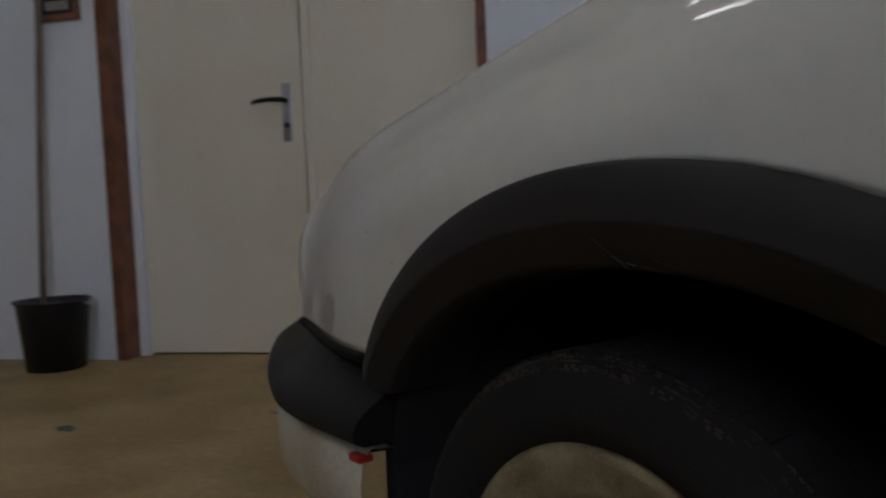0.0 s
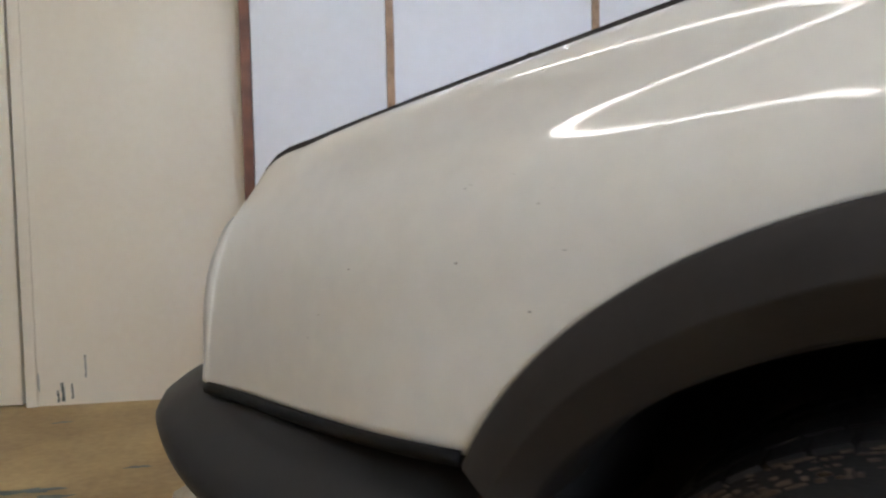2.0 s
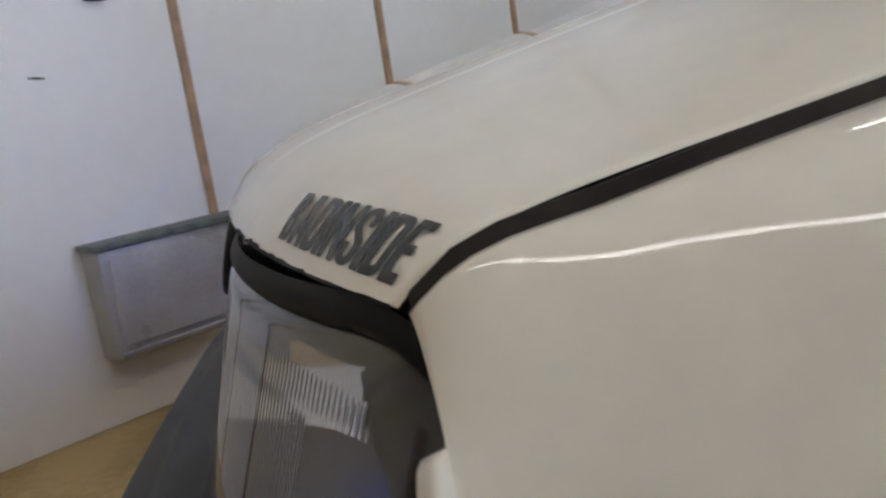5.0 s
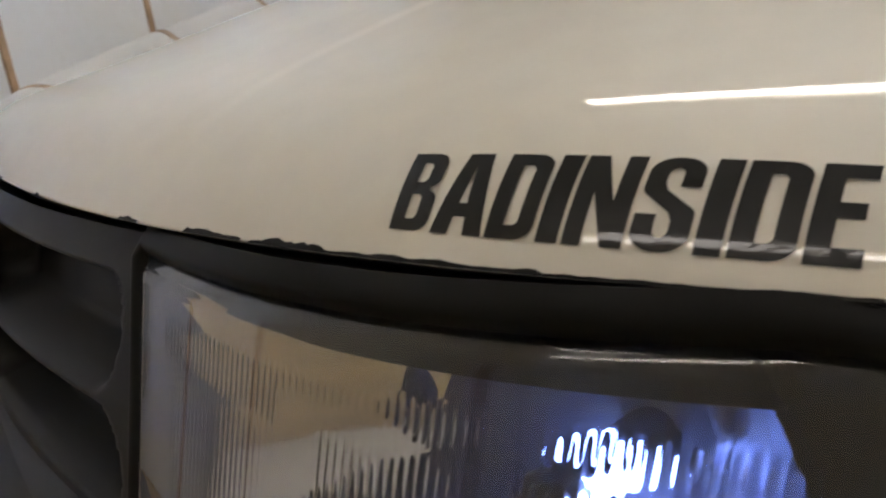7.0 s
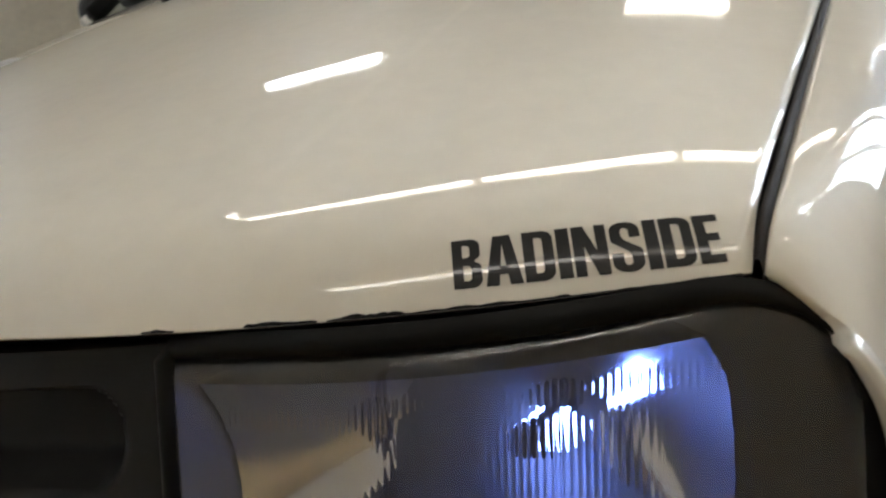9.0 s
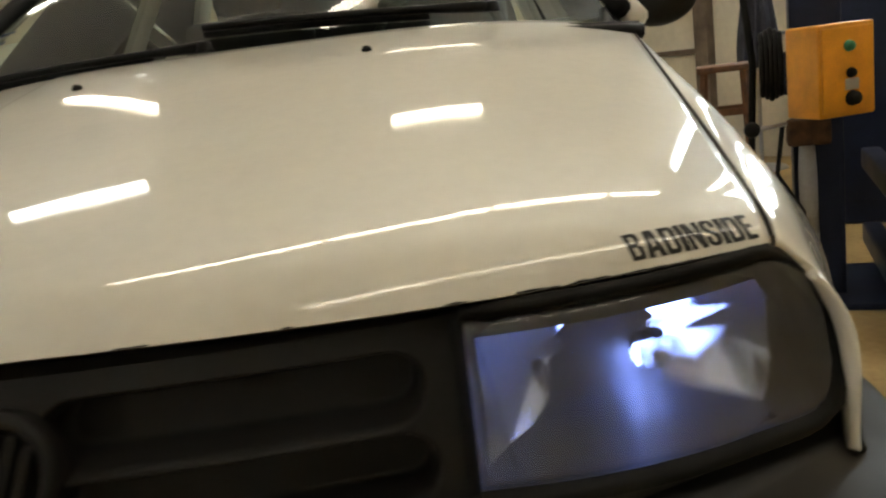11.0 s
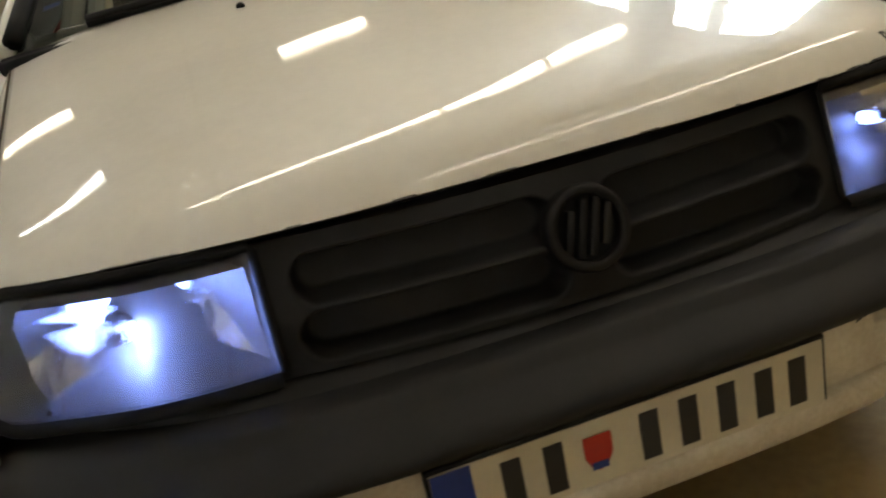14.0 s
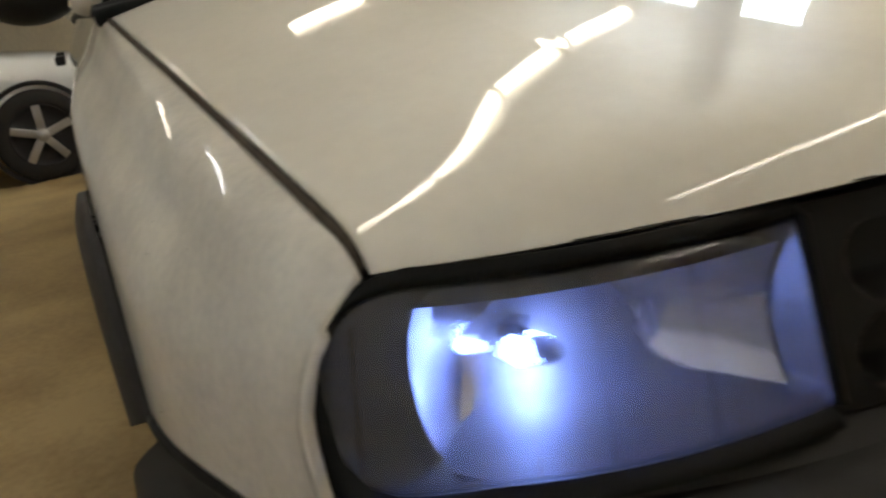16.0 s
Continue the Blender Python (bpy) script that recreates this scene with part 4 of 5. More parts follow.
gr = part("grille", sheet(grille_point, steps(-0.388, 0.388, 200), steps(0, 1, 60)), M_GRILLE, car, "black plastic radiator grille with rounded slots")
by = 0.086
bd = part("badge", turned([(0.040, 0.012), (0.041, -0.004), (0.044, -0.007), (0.051, -0.007), (0.054, 0.0), (0.054, 0.02)], 48, "y", pose(0, by, 0.600, -16)), M_GRILLE, gr, "round black badge of plain bars in a ring")
part("badge_ground", turned([(0.0, 0.010), (0.041, 0.010)], 40, "y", pose(0, by, 0.600, -16)), M_SEAL, bd)
for x, z, h, tilt in ((-0.024, 0.0, 0.050, 18), (-0.008, 0.0, 0.070, 18), (0.008, 0.0, 0.070, 18), (0.024, 0.0, 0.050, 18)):
    part("badge_bar", boxed(-0.0045, 0.0045, -0.004, 0.009, -h / 2, h / 2, 0.0015, pose(0, by, 0.600, -16) @ pose(x, 0, z, 0, tilt, 0)), M_GRILLE, bd)
# dark sheet added behind the grille in place of the shade inside the nose
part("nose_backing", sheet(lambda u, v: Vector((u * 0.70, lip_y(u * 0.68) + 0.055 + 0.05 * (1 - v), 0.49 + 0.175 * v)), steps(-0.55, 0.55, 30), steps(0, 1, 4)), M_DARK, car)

# ---- headlights
def headlight(side):
    h = part("headlight", mirror_bm(sheet(lambda u, t: lamp_face(u, t) + Vector((0.0, 0.13 * (1 - (2 * u - 1) ** 2) ** 0.2 * (1 - (2 * t - 1) ** 6) ** 0.3, 0)), steps(0, 1, 30), steps(0, 1, 16)), side), M_HOUSING, car, "headlight switched on, with a bluish glow")

    def bowl(cx, hx, f, apex):
        """A dished mirror with its focus f in front of the apex."""
        def at(x, dz):
            return apex - ((x - cx) ** 2 + dz * dz) / (4 * f)
        def wall(x, dz):
            return lamp_face(clamp01((x - 0.388) / 0.343), clamp01((0.067 + dz) / 0.139)).y + 0.007
        def p(a, b):
            dz = -0.006 + 0.060 * b
            end = cx + hx
            while end > 0.670 - 0.012 * abs(dz / 0.066) ** 3 or at(end, dz) < wall(end, dz):
                end -= 0.001
            x0 = cx - hx
            x = x0 + (end - x0) * (a + 1) / 2
            return Vector((x, max(at(x, dz), wall(x, dz)), 0.592 + dz))
        bm = sheet(p, steps(-1, 1, 64), steps(-1, 1, 40))
        return mirror_bm(bm, side)
    part("reflector", bowl(0.556, 0.160, 0.050, 0.303), M_CHROME, h, "bright metal reflector bowl")
    # metallised shelves that close the bowl above and below
    for dz, name in ((0.0545, "lamp_roof"), (-0.0665, "reflector_floor")):
        def shelf(a, b, dz=dz):
            x = 0.398 + 0.262 * a
            front = lamp_face(clamp01((x - 0.388) / 0.343), clamp01((0.067 + dz) / 0.139)).y + 0.010
            back = max(front + 0.001, 0.303 - ((x - 0.556) ** 2 + dz * dz) / 0.2 + 0.002)
            return Vector((x, front + (back - front) * b, 0.592 + dz))
        part(name, mirror_bm(sheet(shelf, steps(0, 1, 30), steps(0, 1, 8)), side), M_CHROME, h, "bright metal roof over the reflector" if dz > 0 else "bright metal shelf of the reflector")
    # lamp: a dark capped stick with glowing strips along its flanks
    cx, cy, cz = side * 0.560, 0.263, 0.579
    bulb = part("bulb", turned([(0, -0.034), (0.007, -0.033), (0.0095, -0.029), (0.0095, -0.016), (0.006, -0.014), (0.006, 0.014), (0.011, 0.016), (0.013, 0.04)], 24, "y", pose(cx, cy, cz)), M_HOUSING, h, "dark capped lamp stick")
    for k in (-1, 1):
        part("glow_strip", boxed(*sorted((k * 0.006, k * 0.011)), -0.014, 0.014, -0.010, 0.003, 0.001, pose(cx, cy, cz)), M_LED_WEAK if side > 0 else M_LED, bulb, "glowing bluish strip")
    part("glow_strip", boxed(-0.006, 0.006, -0.013, 0.013, -0.014, -0.007, 0.001, pose(cx, cy, cz)), M_LED_WEAK if side > 0 else M_LED, bulb, "glowing bluish strip")
    # fluted cover glass: a plain outer face, and flutes on the inner one
    def cover(u, t, inner):
        p = lamp_face(u, t)
        p.y -= 0.003
        if inner:
            band = ease((u - 0.09) / 0.01) * ease((0.86 - u) / 0.01) * ease((0.83 - t) / 0.01) * ease((t - 0.74 + 0.10 * abs(u - 0.10) - 0.08 * (u > 0.36)) / 0.006)
            core = ease((u - 0.42) / 0.01) * ease((0.74 - u) / 0.01) * ease((t - 0.16) / 0.02) * ease((0.72 - t) / 0.02)
            faint = 0.25 * ease((u - 0.12) / 0.02) * ease((0.80 - u) / 0.02) * ease((t - 0.12) / 0.02) * ease((0.70 - t) / 0.02)
            p.y += 0.0028 + 0.00045 * max(band, core, faint) * abs(math.sin(u * math.pi * 96))
        p.y += 0.007 * (ease((t - 0.93) / 0.07) ** 2 + 0.5 * ease((0.05 - t) / 0.05) ** 2)
        return p
    gb = bmesh.new()
    for inner in (0, 1):
        us_, ts_ = (steps(0, 1, 768), steps(0, 1, 50)) if inner else (steps(0, 1, 40), steps(0, 1, 50))
        rows = [[gb.verts.new(cover(u, t, inner)) for t in ts_] for u in us_]
        for r, q in zip(rows, rows[1:]):
            for a, b, c, d in zip(r, r[1:], q[1:], q):
                gb.faces.new((a, b, c, d) if inner else (d, c, b, a))
    gb = mirror_bm(gb, side)
    if side < 0:
        bmesh.ops.reverse_faces(gb, faces=gb.faces)
    me = bpy.data.meshes.new("cover_glass")
    gb.to_mesh(me)
    gb.free()
    me.materials.append(M_GLASS)
    for p in me.polygons:
        p.use_smooth = True
    g = tagged(new("cover_glass", me), "clear fluted cover glass")
    g.parent = h
    g.visible_shadow = False
    # rubber surround, from the cover to grille, bonnet and wing; its top band's black also paints the shadow under the
    # lip
    def surround(k, v):
        # once round the cover edge
        u, t = [(k, 0.0), (1.0, k - 1), (3 - k, 1.0), (0.0, 4 - k)][min(3, int(k))]
        p = lamp_face(clamp01(u), clamp01(t))
        r, q = clamp01((p.x - 0.660) / 0.071), clamp01((p.x - 0.701) / 0.03)
        reach = max(0.006, edge_x(clamp01((0.670 - p.z) / 0.203)) - 0.003 - p.x)
        if t >= 1:
            out = Vector((0.003 * r, 0.004 + 0.008 * r, 0.014 - 0.010 * r))
        elif t <= 0:
            out = Vector((reach * q, -0.012 + 0.026 * q, -0.014 + 0.010 * q))
        elif u >= 0.999:
            out = Vector((reach, 0.016, 0))
        else:
            out = Vector((-0.012, -0.004, 0))
        return p + out * v + Vector((0, -0.004 * math.sin(v * math.pi), 0))
    ks = sorted({*steps(0, 4, 96), 0.999, 1.001, 1.999, 2.001, 2.999, 3.001, 3.999})
    part("seal", mirror_bm(sheet(surround, [min(k, 3.9995) for k in ks], steps(0, 1, 6)), side), M_SEAL, h, "black rubber surround, its top band painting the lip shadow")


headlight(1)
headlight(-1)


# ---- the rest of the body: doors, screen, roof, tail
for side in (1, -1):
    for y0, y1 in ((1.496, 2.50), (2.508, 3.10)):
        d = part("car_door", mirror_bm(sheet(lambda u, s, y0=y0, y1=y1: body_section(y0 + (y1 - y0) * u, s), steps(0, 1, 20), steps(0, 1, 20)), side), M_PAINT, car, face=(side, 0, 0))
        solid(d, 0.03)
        part("door_grip", boxed(*sorted((side * 0.845, side * 0.872)), y1 - 0.22, y1 - 0.06, 0.79, 0.815, 0.006), M_PLASTIC, d, "black door grip")
        part("rub_strip", boxed(*sorted((side * 0.845, side * 0.862)), y0 + 0.02, y1 - 0.02, 0.50, 0.55, 0.006), M_PLASTIC, d, "black rubbing strip")
    q = part("rear_wing", mirror_bm(sheet(lambda u, s: body_section(3.108 + 1.25 * u, s), steps(0, 1, 50), steps(0, 1, 20)), side), M_PAINT, car)
    part("sill", boxed(*sorted((side * 0.74, side * 0.80)), 1.32, 2.98, 0.17, 0.26, 0.02), M_PLASTIC, car)
    part("arch_liner", sheet(lambda u, v, side=side: Vector((side * (0.83 - 0.36 * v), 3.36 - 0.345 * math.cos(math.pi * u), 0.36 + 0.25 * math.sin(math.pi * u))), steps(0, 1, 20), steps(0, 1, 3)), M_DARK, car)

SCR0 = lambda u: Vector((0.785 * u, 1.185 + 0.115 * abs(u) ** 2.2, 0.962 - 0.035 * u * u))
SCR1 = lambda u: Vector((0.575 * u, 1.93 + 0.07 * u * u, 1.345 - 0.02 * u * u))


def screen_point(u, v):
    p = SCR0(u).lerp(SCR1(u), v)
    return p + Vector((0, -0.02, 0.03)) * math.sin(math.pi * v) * 0.7


wsc = part("windscreen", sheet(screen_point, steps(-0.95, 0.95, 40), steps(-0.06, 0.97, 26)), M_SCREEN, car, "green tinted windscreen")
wsc.visible_shadow = False
frame_bm = sheet(lambda u, v: screen_point(u, 0.02 * v - 0.095) + Vector((0, -0.006, 0.004)), steps(-0.98, 0.98, 40), (0, 1, 2))
part("screen_seal", frame_bm, M_SEAL, car)
part("cowl_edge", rod([screen_point(u, -0.085) + Vector((0, -0.012, -0.004)) for u in steps(-0.97, 0.97, 40)], 0.016, 10), M_SEAL, car, "black strip along the screen foot")
for side in (1, -1):
    part("pillar", rod([screen_point(side * 1.0, v) + Vector((0, 0.022, -0.006)) for v in steps(-0.02, 1.0, 12)], [0.026] * 13, 10), M_PAINT, car, "painted screen pillar")
    part("pillar_seal", rod([screen_point(side * 0.962, v) + Vector((0, 0.0, 0.004)) for v in steps(0, 0.99, 12)], 0.021, 10), M_SEAL, car, "black screen pillar trim")
    st = bmesh.new()
    if side < 0:
        for k in range(4):
            p = [screen_point(-0.90 + a * 0.05, 0.12 + 0.055 * k + b * 0.022) + Vector((0, 0.004, -0.003)) for a, b in ((0, 0), (1, 0.4), (1, 1.2), (0, 1))]
            st.faces.new([st.verts.new(q) for q in p])
        part("sticker_strip", st, M_BLUE, wsc, "row of small dark stickers", smooth=False)
    # door mirror
    mir = part("door_mirror", turned([(0.0, -0.055), (0.04, -0.05), (0.072, -0.025), (0.082, 0.01), (0.080, 0.03), (0.0, 0.03)], 28, "y", pose(side * 0.872, 1.47, 0.955) @ Matrix.Diagonal((1.12, 1, 0.78, 1))), M_PLASTIC, car, "black door mirror")
    part("mirror_stalk", boxed(*sorted((side * 0.74, side * 0.83)), 1.45, 1.50, 0.91, 0.95, 0.01), M_PLASTIC, mir)
    part("mirror_glass", turned([(0, 0.031), (0.072, 0.031), (0.074, 0.029)], 28, "y", pose(side * 0.872, 1.471, 0.955) @ Matrix.Diagonal((1.07, 1, 0.76, 1))), M_CHROME, mir)
    # side glass and pillars
    def side_glass(u, v, side=side):
        y = 1.42 + 1.86 * u
        top_y = 1.98 + 1.12 * u
        lo = Vector((0.775, y, 0.918))
        hi = Vector((0.60, top_y, 1.335))
        return Vector((side * 1, 1, 1)) * 0 + Vector((side * (lo.x + (hi.x - lo.x) * v), lo.y + (hi.y - lo.y) * v, lo.z + (hi.z - lo.z) * v))
    sg = part("side_window", sheet(side_glass, steps(0.04, 0.97, 16), steps(0.02, 0.98, 6)), M_SCREEN, car, "green tinted side window")
    sg.visible_shadow = False
    for u in (0.54, 0.99):
        part("pillar", rod([side_glass(u, v) for v in steps(0, 1, 4)], 0.035, 8), M_PAINT, car)
    part("roof_rail", rod([side_glass(u, 1.0) for u in steps(0, 1, 12)], 0.032, 10), M_PAINT, car)
    part("belt_strip", rod([side_glass(u, 0.0) for u in steps(0, 1, 12)], 0.018, 8), M_SEAL, car)

part("roof", sheet(lambda u, v: Vector((0.60 * u, 1.92 + 0.07 * u * u + 1.22 * v, 1.345 - 0.03 * u * u + 0.04 * math.sin(math.pi * v))), steps(-1, 1, 20), steps(0, 1, 16)), M_PAINT, car)
rg = part("rear_window", sheet(lambda u, v: Vector(((0.60 + 0.12 * v) * u, 3.14 + 0.48 * v, 1.34 - 0.40 * v - 0.03 * u * u)), steps(-1, 1, 16), steps(0, 1, 8)), M_SCREEN, car)
rg.visible_shadow = False
part("boot_lid", sheet(lambda u, v: Vector((0.77 * u, 3.60 + 0.74 * v, 0.945 - 0.02 * u * u - 0.03 * v)), steps(-1, 1, 16), steps(0, 1, 10)), M_PAINT, car)
part("tail_panel", sheet(lambda u, v: Vector((0.77 * u, 4.34 + 0.02 * math.sin(v * 3) - 0.06 * abs(u) ** 3, 0.91 - 0.55 * v)), steps(-1, 1, 16), steps(0, 1, 10)), M_PAINT, car)
part("rear_bumper", sheet(lambda u, v: Vector((0.86 * math.copysign(abs(u) ** 0.6, u), 4.44 - 0.5 * abs(u) ** 4, 0.53 - 0.2 * v)), steps(-1, 1, 40), steps(0, 1, 4)), M_PLASTIC, car)
for side in (1, -1):
    part("tail_lamp", boxed(*sorted((side * 0.48, side * 0.76)), 4.33, 4.375, 0.68, 0.86, 0.01), M_RED, car, "red tail lamp")
part("underbody", boxed(-0.70, 0.70, 0.55, 4.2, 0.20, 0.30, 0.02), M_DARK, car)
part("engine_bay_floor", boxed(-0.46, 0.46, 0.24, 1.15, 0.30, 0.60, 0.02), M_DARK, car)
part("bulkhead", boxed(-0.74, 0.74, 1.32, 1.40, 0.30, 0.86, 0.01), M_DARK, car)
part("cowl", sheet(lambda u, v: Vector((0.765 * u, 1.10 + 0.13 * u * u + 0.16 * v, 0.885 - 0.045 * u * u - 0.01 * v)), steps(-1, 1, 30), steps(0, 1, 4)), M_PLASTIC, car, "black plastic cowl below the windscreen")
part("dashboard", sheet(lambda u, v: Vector((0.70 * u, 1.36 + 0.12 * u * u + 0.36 * v, 0.90 + 0.05 * math.sin(math.pi * v) - 0.2 * v ** 4)), steps(-1, 1, 20), steps(0, 1, 8)), M_INNER, car, "dark grey dashboard")
for side in (1, -1):
    s_ = part("seat", boxed(side * 0.36 - 0.24, side * 0.36 + 0.24, 2.05, 2.55, 0.40, 0.56, 0.05), M_SEATS, car, "dark grey cloth seat")
    part("seat_back", boxed(-0.24, 0.24, -0.06, 0.06, 0, 0.62, 0.05, pose(side * 0.36, 2.56, 0.52, -14)), M_SEATS, s_)
    part("headrest", boxed(-0.13, 0.13, -0.05, 0.05, 0, 0.17, 0.04, pose(side * 0.36, 2.73, 1.14, -10)), M_SEATS, s_)
part("rear_seat", boxed(-0.66, 0.66, 3.0, 3.14, 0.45, 0.98, 0.05), M_SEATS, car, "dark rear bench")
sw = part("steering_wheel", turned([(0.172 + 0.014 * math.cos(a), 0.014 * math.sin(a)) for a in steps(0, 2 * math.pi, 10)], 40, "z", pose(0.36, 1.83, 0.93, 62)), M_SEAL, car, "black steering wheel")
part("steering_hub", boxed(-0.15, 0.15, -0.035, 0.035, -0.02, 0.01, 0.008, pose(0.36, 1.83, 0.93, 62)), M_SEAL, sw)
part("floor_pan", boxed(-0.72, 0.72, 1.40, 4.2, 0.301, 0.36, 0), M_INNER, car)

# wipers lying along the foot of the screen
def wiper(u0, u1, v0, v1):
    pts = [screen_point(u0 + (u1 - u0) * t, v0 + (v1 - v0) * t) + Vector((0, -0.022, 0.018)) for t in steps(0, 1, 14)]
    w = part("wiper", rod(pts, [0.011, 0.011, 0.010] + [0.008] * 12, 8), M_SEAL, car, "black wiper arm lying on the screen foot")
    part("wiper_blade", rod([p + Vector((0, 0.010, -0.010)) for p in pts[3:]], 0.011, 6), M_SEAL, w)
    part("wiper_pivot", turned([(0, 0.02), (0.014, 0.018), (0.018, 0.0)], 16, "z", pose(pts[0].x, pts[0].y, pts[0].z - 0.01)), M_SEAL, w)


wiper(0.62, -0.12, 0.01, 0.05)
wiper(-0.10, -0.74, -0.035, -0.02)

# ---------------------------------------------------------------- the lift column with its orange control box
lift = base("lift_column", pose(1.46, 2.03, 0, 0, 0, -18), "dark blue vehicle lift column with black hoses", "car lift")
col = bmesh.new()
box(col, -0.07, 0.07, 0.0, 0.02, 0, 2.7, 0.004)
box(col, -0.07, -0.055, -0.001, 0.14, 0, 2.7, 0.004)
box(col, 0.055, 0.07, -0.001, 0.14, 0, 2.7, 0.004)
part("column", col, M_NAVY, lift, smooth=False)
part("foot_plate", boxed(-0.24, 0.24, -0.12, 0.34, 0, 0.02, 0.004), M_NAVY, lift)
part("hose", rod([(-0.19, -0.02, 1.3), (-0.2, -0.06, 1.0), (-0.175, -0.05, 0.75), (-0.19, -0.03, 0.45), (-0.16, -0.02, 0.1)], 0.011, 10), M_SEAL, lift, "black hose")
part("cable", rod([(-0.10, -0.06, 0.56), (-0.12, -0.09, 0.42), (-0.05, -0.08, 0.3), (-0.06, -0.04, 0.05)], 0.007, 8), M_SEAL, lift)
part("carriage", boxed(-0.09, 0.03, -0.10, -0.02, 0.50, 0.575, 0.012), M_HUB, lift, "rusty brown bracket")
part("pipe", rod([(-0.035, -0.06, 0.50), (-0.035, -0.06, 0.42), (-0.03, -0.055, 0.03)], [0.022, 0.026, 0.026], 14), M_GREYMET, lift, "pale grey pipe")
coil = bmesh.new()
for k in range(5):
    rod([(-0.150 + 0.012 * k, -0.10 + 0.050 * math.cos(a), 0.745 + (0.098 - 0.006 * abs(k - 2)) * math.sin(a)) for a in steps(0, 2 * math.pi, 28)], 0.008, 8, coil)
part("hose_coil", coil, M_SEAL, lift, "coil of black hose")
part("coil_hook", rod([(-0.126, -0.07, 0.84), (-0.126, -0.02, 0.83), (-0.06, 0.004, 0.83)], 0.006, 8), M_STEEL, lift)
for z in (0.08, 0.34):
    part("lift_arm", boxed(0.16, 0.22, -0.5, 0.4, z, z + 0.07, 0.01), M_NAVY, lift)
ctrl = base("control_box", pose(1.435, 1.77, 0.595, 0, 0, 14), "worn orange control box with buttons on a lift column", "control box")
part("body", boxed(-0.085, 0.085, 0.0, 0.14, 0, 0.245, 0.006), M_ORANGE, ctrl)
part("lid", boxed(-0.078, 0.078, -0.008, -0.001, 0.01, 0.235, 0.004), M_ORANGE, ctrl)
part("push_button", turned([(0, -0.016), (0.012, -0.014), (0.015, -0.004), (0.015, 0)], 20, "y", pose(0.0, -0.009, 0.185)), M_GREEN, ctrl, "green push button")
part("push_button", turned([(0, -0.014), (0.011, -0.012), (0.014, -0.004), (0.014, 0)], 20, "y", pose(0.005, -0.009, 0.115)), M_SEAL, ctrl, "black push button")
part("rotary_switch", turned([(0, -0.02), (0.017, -0.018), (0.021, 0)], 20, "y", pose(0.008, -0.009, 0.048)), M_SEAL, ctrl, "black rotary switch")
part("switch_plate", boxed(-0.012, 0.028, -0.0105, -0.0085, 0.07, 0.10, 0.002), M_STEEL, ctrl)
part("bracket", boxed(-0.05, 0.05, 0.141, 0.26, 0.06, 0.18, 0.004), M_NAVY, ctrl)
knob = base("lever_knob", pose(1.19, 1.80, 0.585), "black round knob on a short steel lever", "knob")
part("ball", turned([(0.022 * math.sin(a), 0.022 * math.cos(a)) for a in steps(0.001, math.pi - 0.001, 12)], 20, "x"), M_SEAL, knob)
part("shaft", rod([(0.02, 0, 0), (0.11, 0.05, 0.0)], 0.006, 8), M_STEEL, knob)

cabt = base("tool_cabinet", pose(2.02, 1.66, 0, 0, 0, -8), "dark teal steel tool cabinet on the floor", "cabinet")
part("body", boxed(-0.36, 0.36, 0, 0.45, 0.0, 0.56, 0.01), M_TEAL, cabt)
for k in range(3):
    dr = part("drawer", boxed(-0.33, 0.33, -0.012, -0.001, 0.03 + 0.17 * k, 0.19 + 0.17 * k, 0.005), M_TEAL, cabt)
    part("drawer_handle", boxed(-0.1, 0.1, -0.03, -0.012, 0.15 + 0.17 * k, 0.165 + 0.17 * k, 0.004), M_SEAL, dr)
machine = base("compressor_housing", pose(2.43, 2.75, 0, 0, 0, -20), "broad dark blue machine housing on the floor", "machine")
part("body", boxed(-0.7, 0.7, 0, 0.7, 0.0, 1.22, 0.02), M_NAVY, machine)
part("door", boxed(-0.64, -0.02, -0.012, -0.001, 0.1, 1.12, 0.006), M_NAVY, machine)
part("door", boxed(0.02, 0.64, -0.012, -0.001, 0.1, 1.12, 0.006), M_NAVY, machine)
stool = base("stool", pose(1.745, 3.88, 0, 0, 0, -14) @ Matrix.Diagonal((0.78, 0.85, 1, 1)), "tall reddish brown wooden stool on the floor", "stool")
part("seat", boxed(-0.17, 0.17, -0.15, 0.15, 0.640, 0.672, 0.008), M_BENCH, stool)
for x in (-1, 1):
    for y in (-1, 1):
        part("leg", rod([(x * 0.155, y * 0.135, 0), (x * 0.125, y * 0.105, 0.639)], [0.018, 0.021], 4), M_BENCH, stool, smooth=False)
for y in (-0.114, 0.114):
    part("stretcher", boxed(-0.12, 0.12, y - 0.01, y + 0.01, 0.42, 0.455, 0.004), M_BENCH, stool)
for x in (-0.134, 0.134):
    part("stretcher", boxed(x - 0.01, x + 0.01, -0.10, 0.10, 0.36, 0.395, 0.004), M_BENCH, stool)
coat = base("hanging_coat", pose(2.13, 4.50, 0, 0, 0, -16), "dark blue-grey work coat hanging from a hook pole", "coat")
def coat_point(u, v):
    w = 0.062 + 0.045 * v + 0.012 * math.sin(9 * v)
    x = (2 * u - 1) * w
    return Vector((x, -0.03 * math.cos(math.pi * (u - 0.5)) + 0.016 * math.sin(u * 21 + 2 * v) * (0.3 + v), 1.55 - 0.95 * v))
solid(part("cloth", sheet(coat_point, steps(0, 1, 40), steps(0, 1, 24)), M_CLOTH, coat, "creased blue-grey cloth"), 0.012)
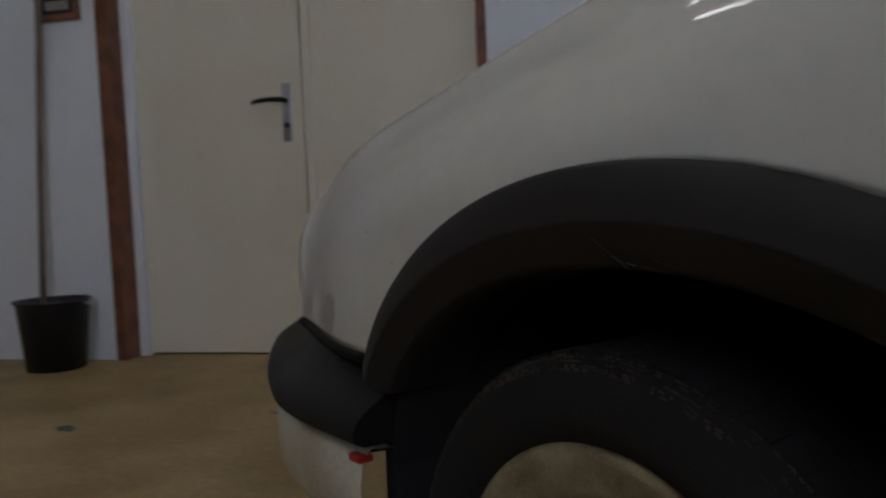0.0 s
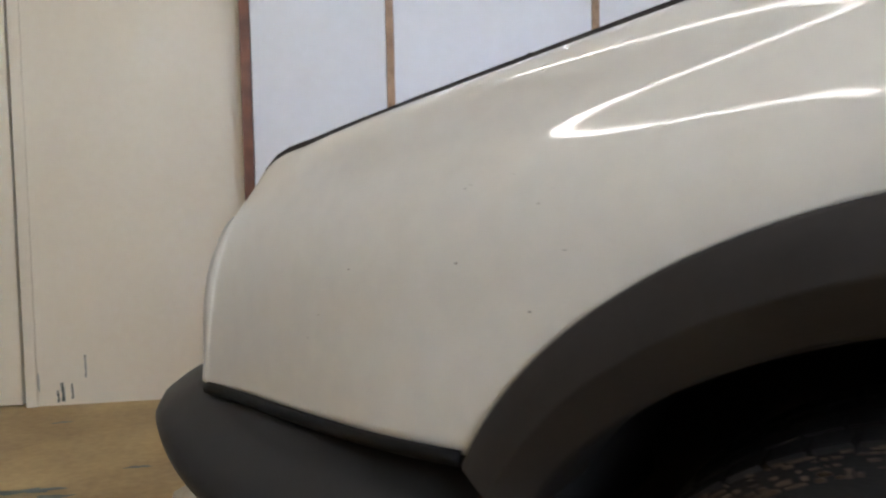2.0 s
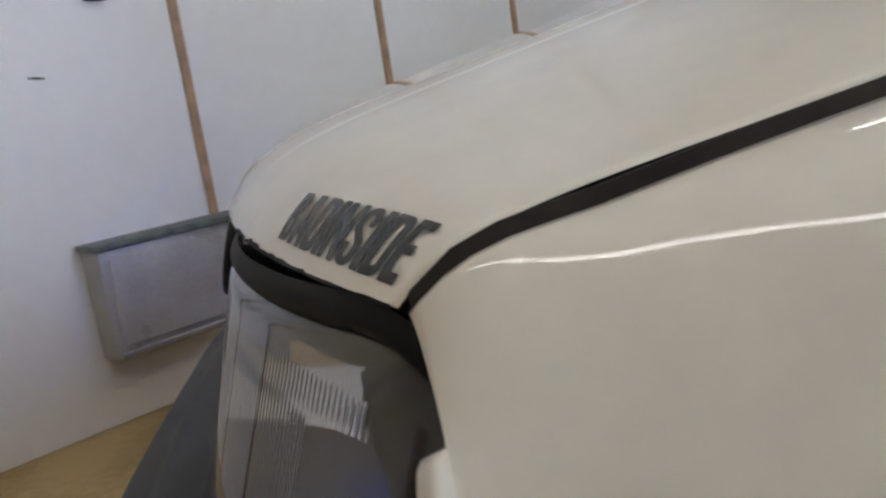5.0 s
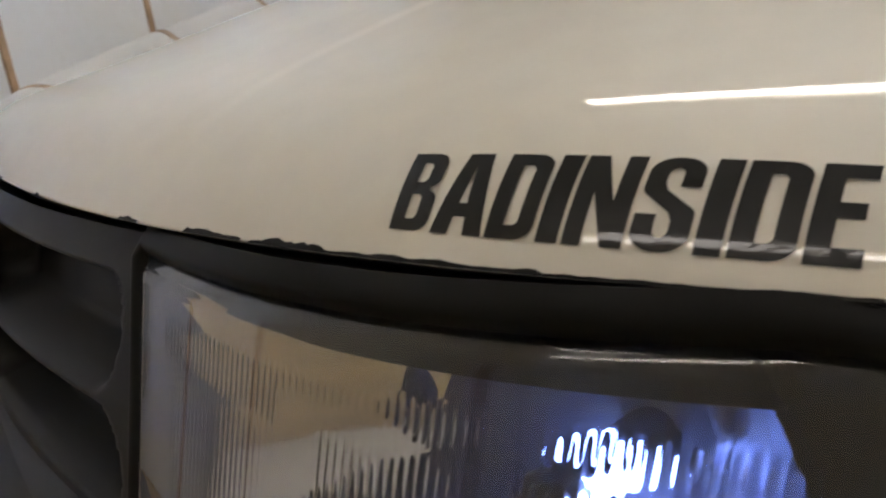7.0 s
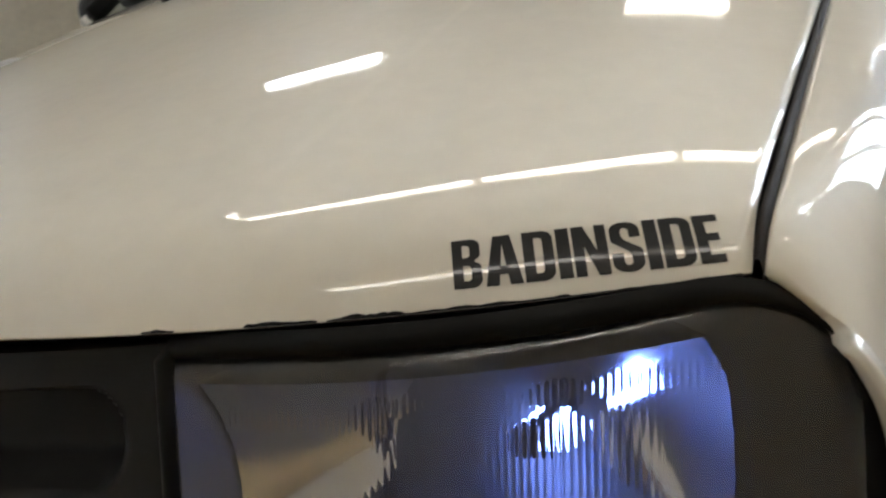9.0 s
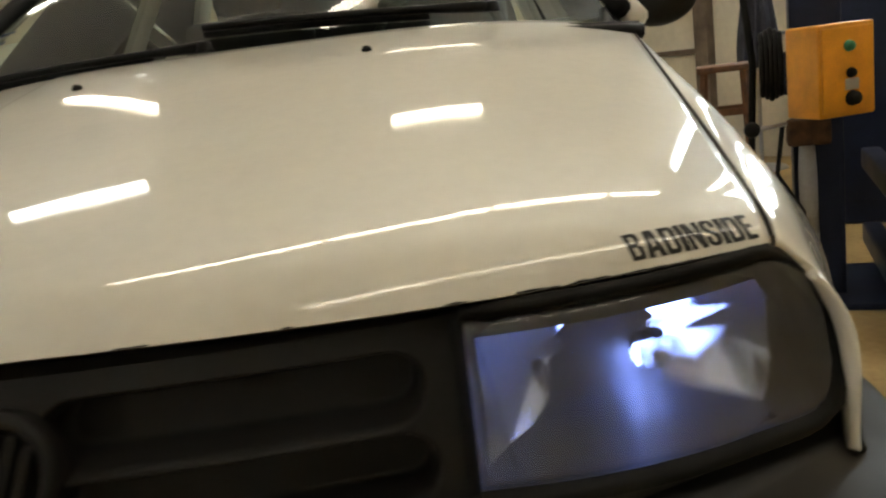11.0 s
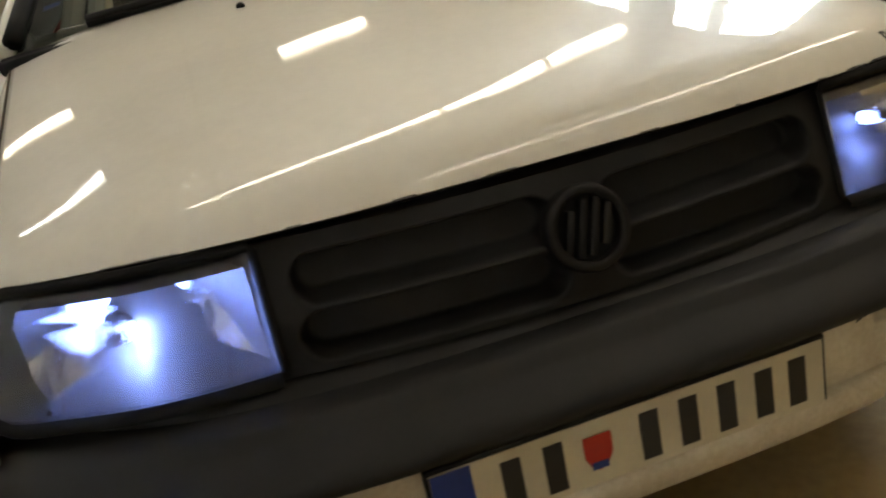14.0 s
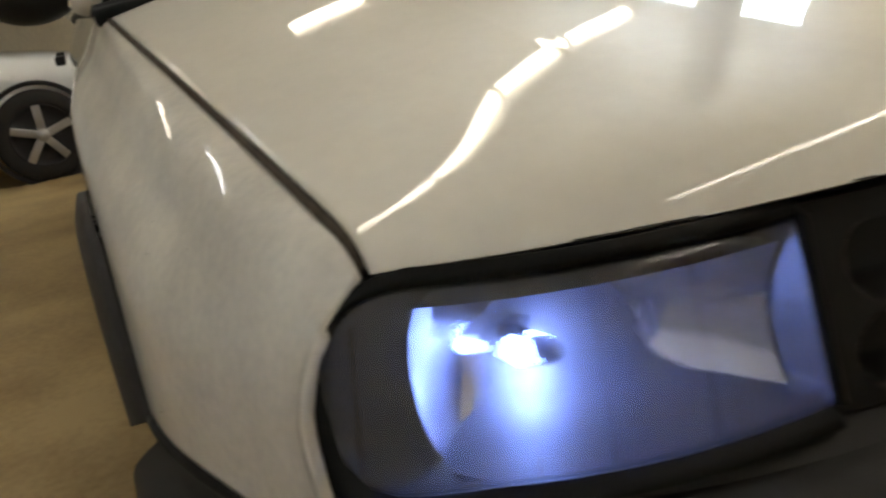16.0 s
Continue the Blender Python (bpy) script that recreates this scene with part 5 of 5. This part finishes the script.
part("pole", rod([(0, 0.03, 0), (0, 0.03, 1.62), (0, 0.0, 1.66), (0, -0.03, 1.62)], 0.012, 10), M_STEEL, coat)
part("pole_foot", turned([(0, 0.03), (0.02, 0.03), (0.14, 0.012), (0.15, 0.0), (0, 0.0)], 28, "z", pose(0, 0.03, 0)), M_STEEL, coat)


# ---------------------------------------------------------------- a second car farther back
def far_car():
    c = base("car", pose(-2.48, 6.31, 0, 0, 0, 98) @ Matrix.Scale(0.97, 4), "silver-white parked car with grey alloy wheels", "car")
    top = smooth_curve([-2.15, -1.9, -1.2, -0.7, -0.1, 0.7, 1.3, 1.7, 2.1], [0.62, 0.74, 0.86, 0.93, 1.38, 1.42, 1.30, 0.98, 0.80])
    def f(x, k):
        # section from the sill over the roof, as half width and height
        h = top(x)
        belt = min(h, 0.90)
        wb = 0.86 - 0.25 * (abs(x) / 2.15) ** 6
        wt = wb - 0.30 * (h - belt)
        pts = [(wb - 0.03, 0.22), (wb, 0.40), (wb + 0.005, 0.62), (wb - 0.01, belt - 0.06), (wb - 0.06, belt), (wt - 0.03, belt + 0.8 * (h - belt)), (wt - 0.16, h), (0, h + 0.015)]
        full = pts + [(-a, b) for a, b in pts[-2::-1]]
        a, b = full[k]
        return Vector((a, x, b))
    body = sheet(f, steps(-2.15, 2.1, 60), range(15))
    part("body", body, M_SILVER, c)
    for s in (1, -1):
        for y in (-1.32, 1.24):
            w = part("wheel", turned([(0.0, 0.0), (0.05, 0.01), (0.06, -0.02), (0.17, -0.03), (0.20, 0.0), (0.205, 0.01), (0.20, 0.02), (0.19, -0.03), (0.19, -0.12)], 40, "x"), M_DARK, c)
            part("tyre", turned([(0.195, 0.0), (0.22, 0.02), (0.28, 0.012), (0.30, -0.02), (0.30, -0.15), (0.2, -0.17)], 48, "x"), M_TYRE, w)
            for i in range(5):
                part("spoke", boxed(-0.008, 0.012, -0.026, 0.026, 0.03, 0.2, 0.005, Matrix.Rotation(2 * math.pi * i / 5, 4, "X")), M_ALLOY, w)
            part("hub_cap", turned([(0, 0.018), (0.04, 0.015), (0.045, 0.0)], 20, "x"), M_ALLOY, w)
            w.matrix_basis = pose(s * 0.885, y, 0.30) @ Matrix.Diagonal((s, 1, 1, 1))
            part("wheel_arch", turned([(0.345, 0.004), (0.315, 0.006), (0.312, -0.05)], 40, "x", pose(s * 0.866, y, 0.31) @ Matrix.Diagonal((s, 1, 1, 1))), M_DARK, c)
        g = part("side_window", sheet(lambda u, v, s=s: Vector((s * (0.80 - 0.135 * v), -0.48 + 0.42 * v + (1.78 - 0.72 * v) * u, 0.93 + 0.36 * v)), steps(0, 1, 10), (0, 0.5, 1)), M_DARK, c, "dark side window")
    part("front_lamp", boxed(-0.7, 0.7, -2.16, -2.12, 0.55, 0.66, 0.01), M_GREYMET, c)


far_car()

# ---------------------------------------------------------------- pieces of the setting
joints = [0.0125, 0.467, 1.185, 1.95, 2.68, 3.4, 4.15, 4.9, S1 - 0.001]
for a, b in zip(joints, joints[1:]):
    part("wall_panel", boxed(a + 0.0012, b - 0.0012, 0.0, 0.0055, 0.002, CEIL - 0.002, 0.001), M_WALL, wall_1, smooth=False)
rnd = random.Random(11)
for side in (1, -1):
    chips = bmesh.new()
    for k in range(11):
        y, z, r = rnd.uniform(0.39, 0.80), rnd.uniform(0.50, 0.68), rnd.choice((0.0003, 0.0004, 0.0005, 0.0007))
        h = gap_z(y) - 0.004 - z
        x = side_x(y) - lean(y, h) + bulge(y, h)
        if z > wing_foot(y) + 0.01:
            box(chips, side * x - 0.0004, side * x + 0.0004, y - r, y + r, z - r, z + r * 0.8)
    tagged(part("stone_chips", chips, M_MUD, car, smooth=False), "tiny dark stone chips in the wing paint", kind="stuff")
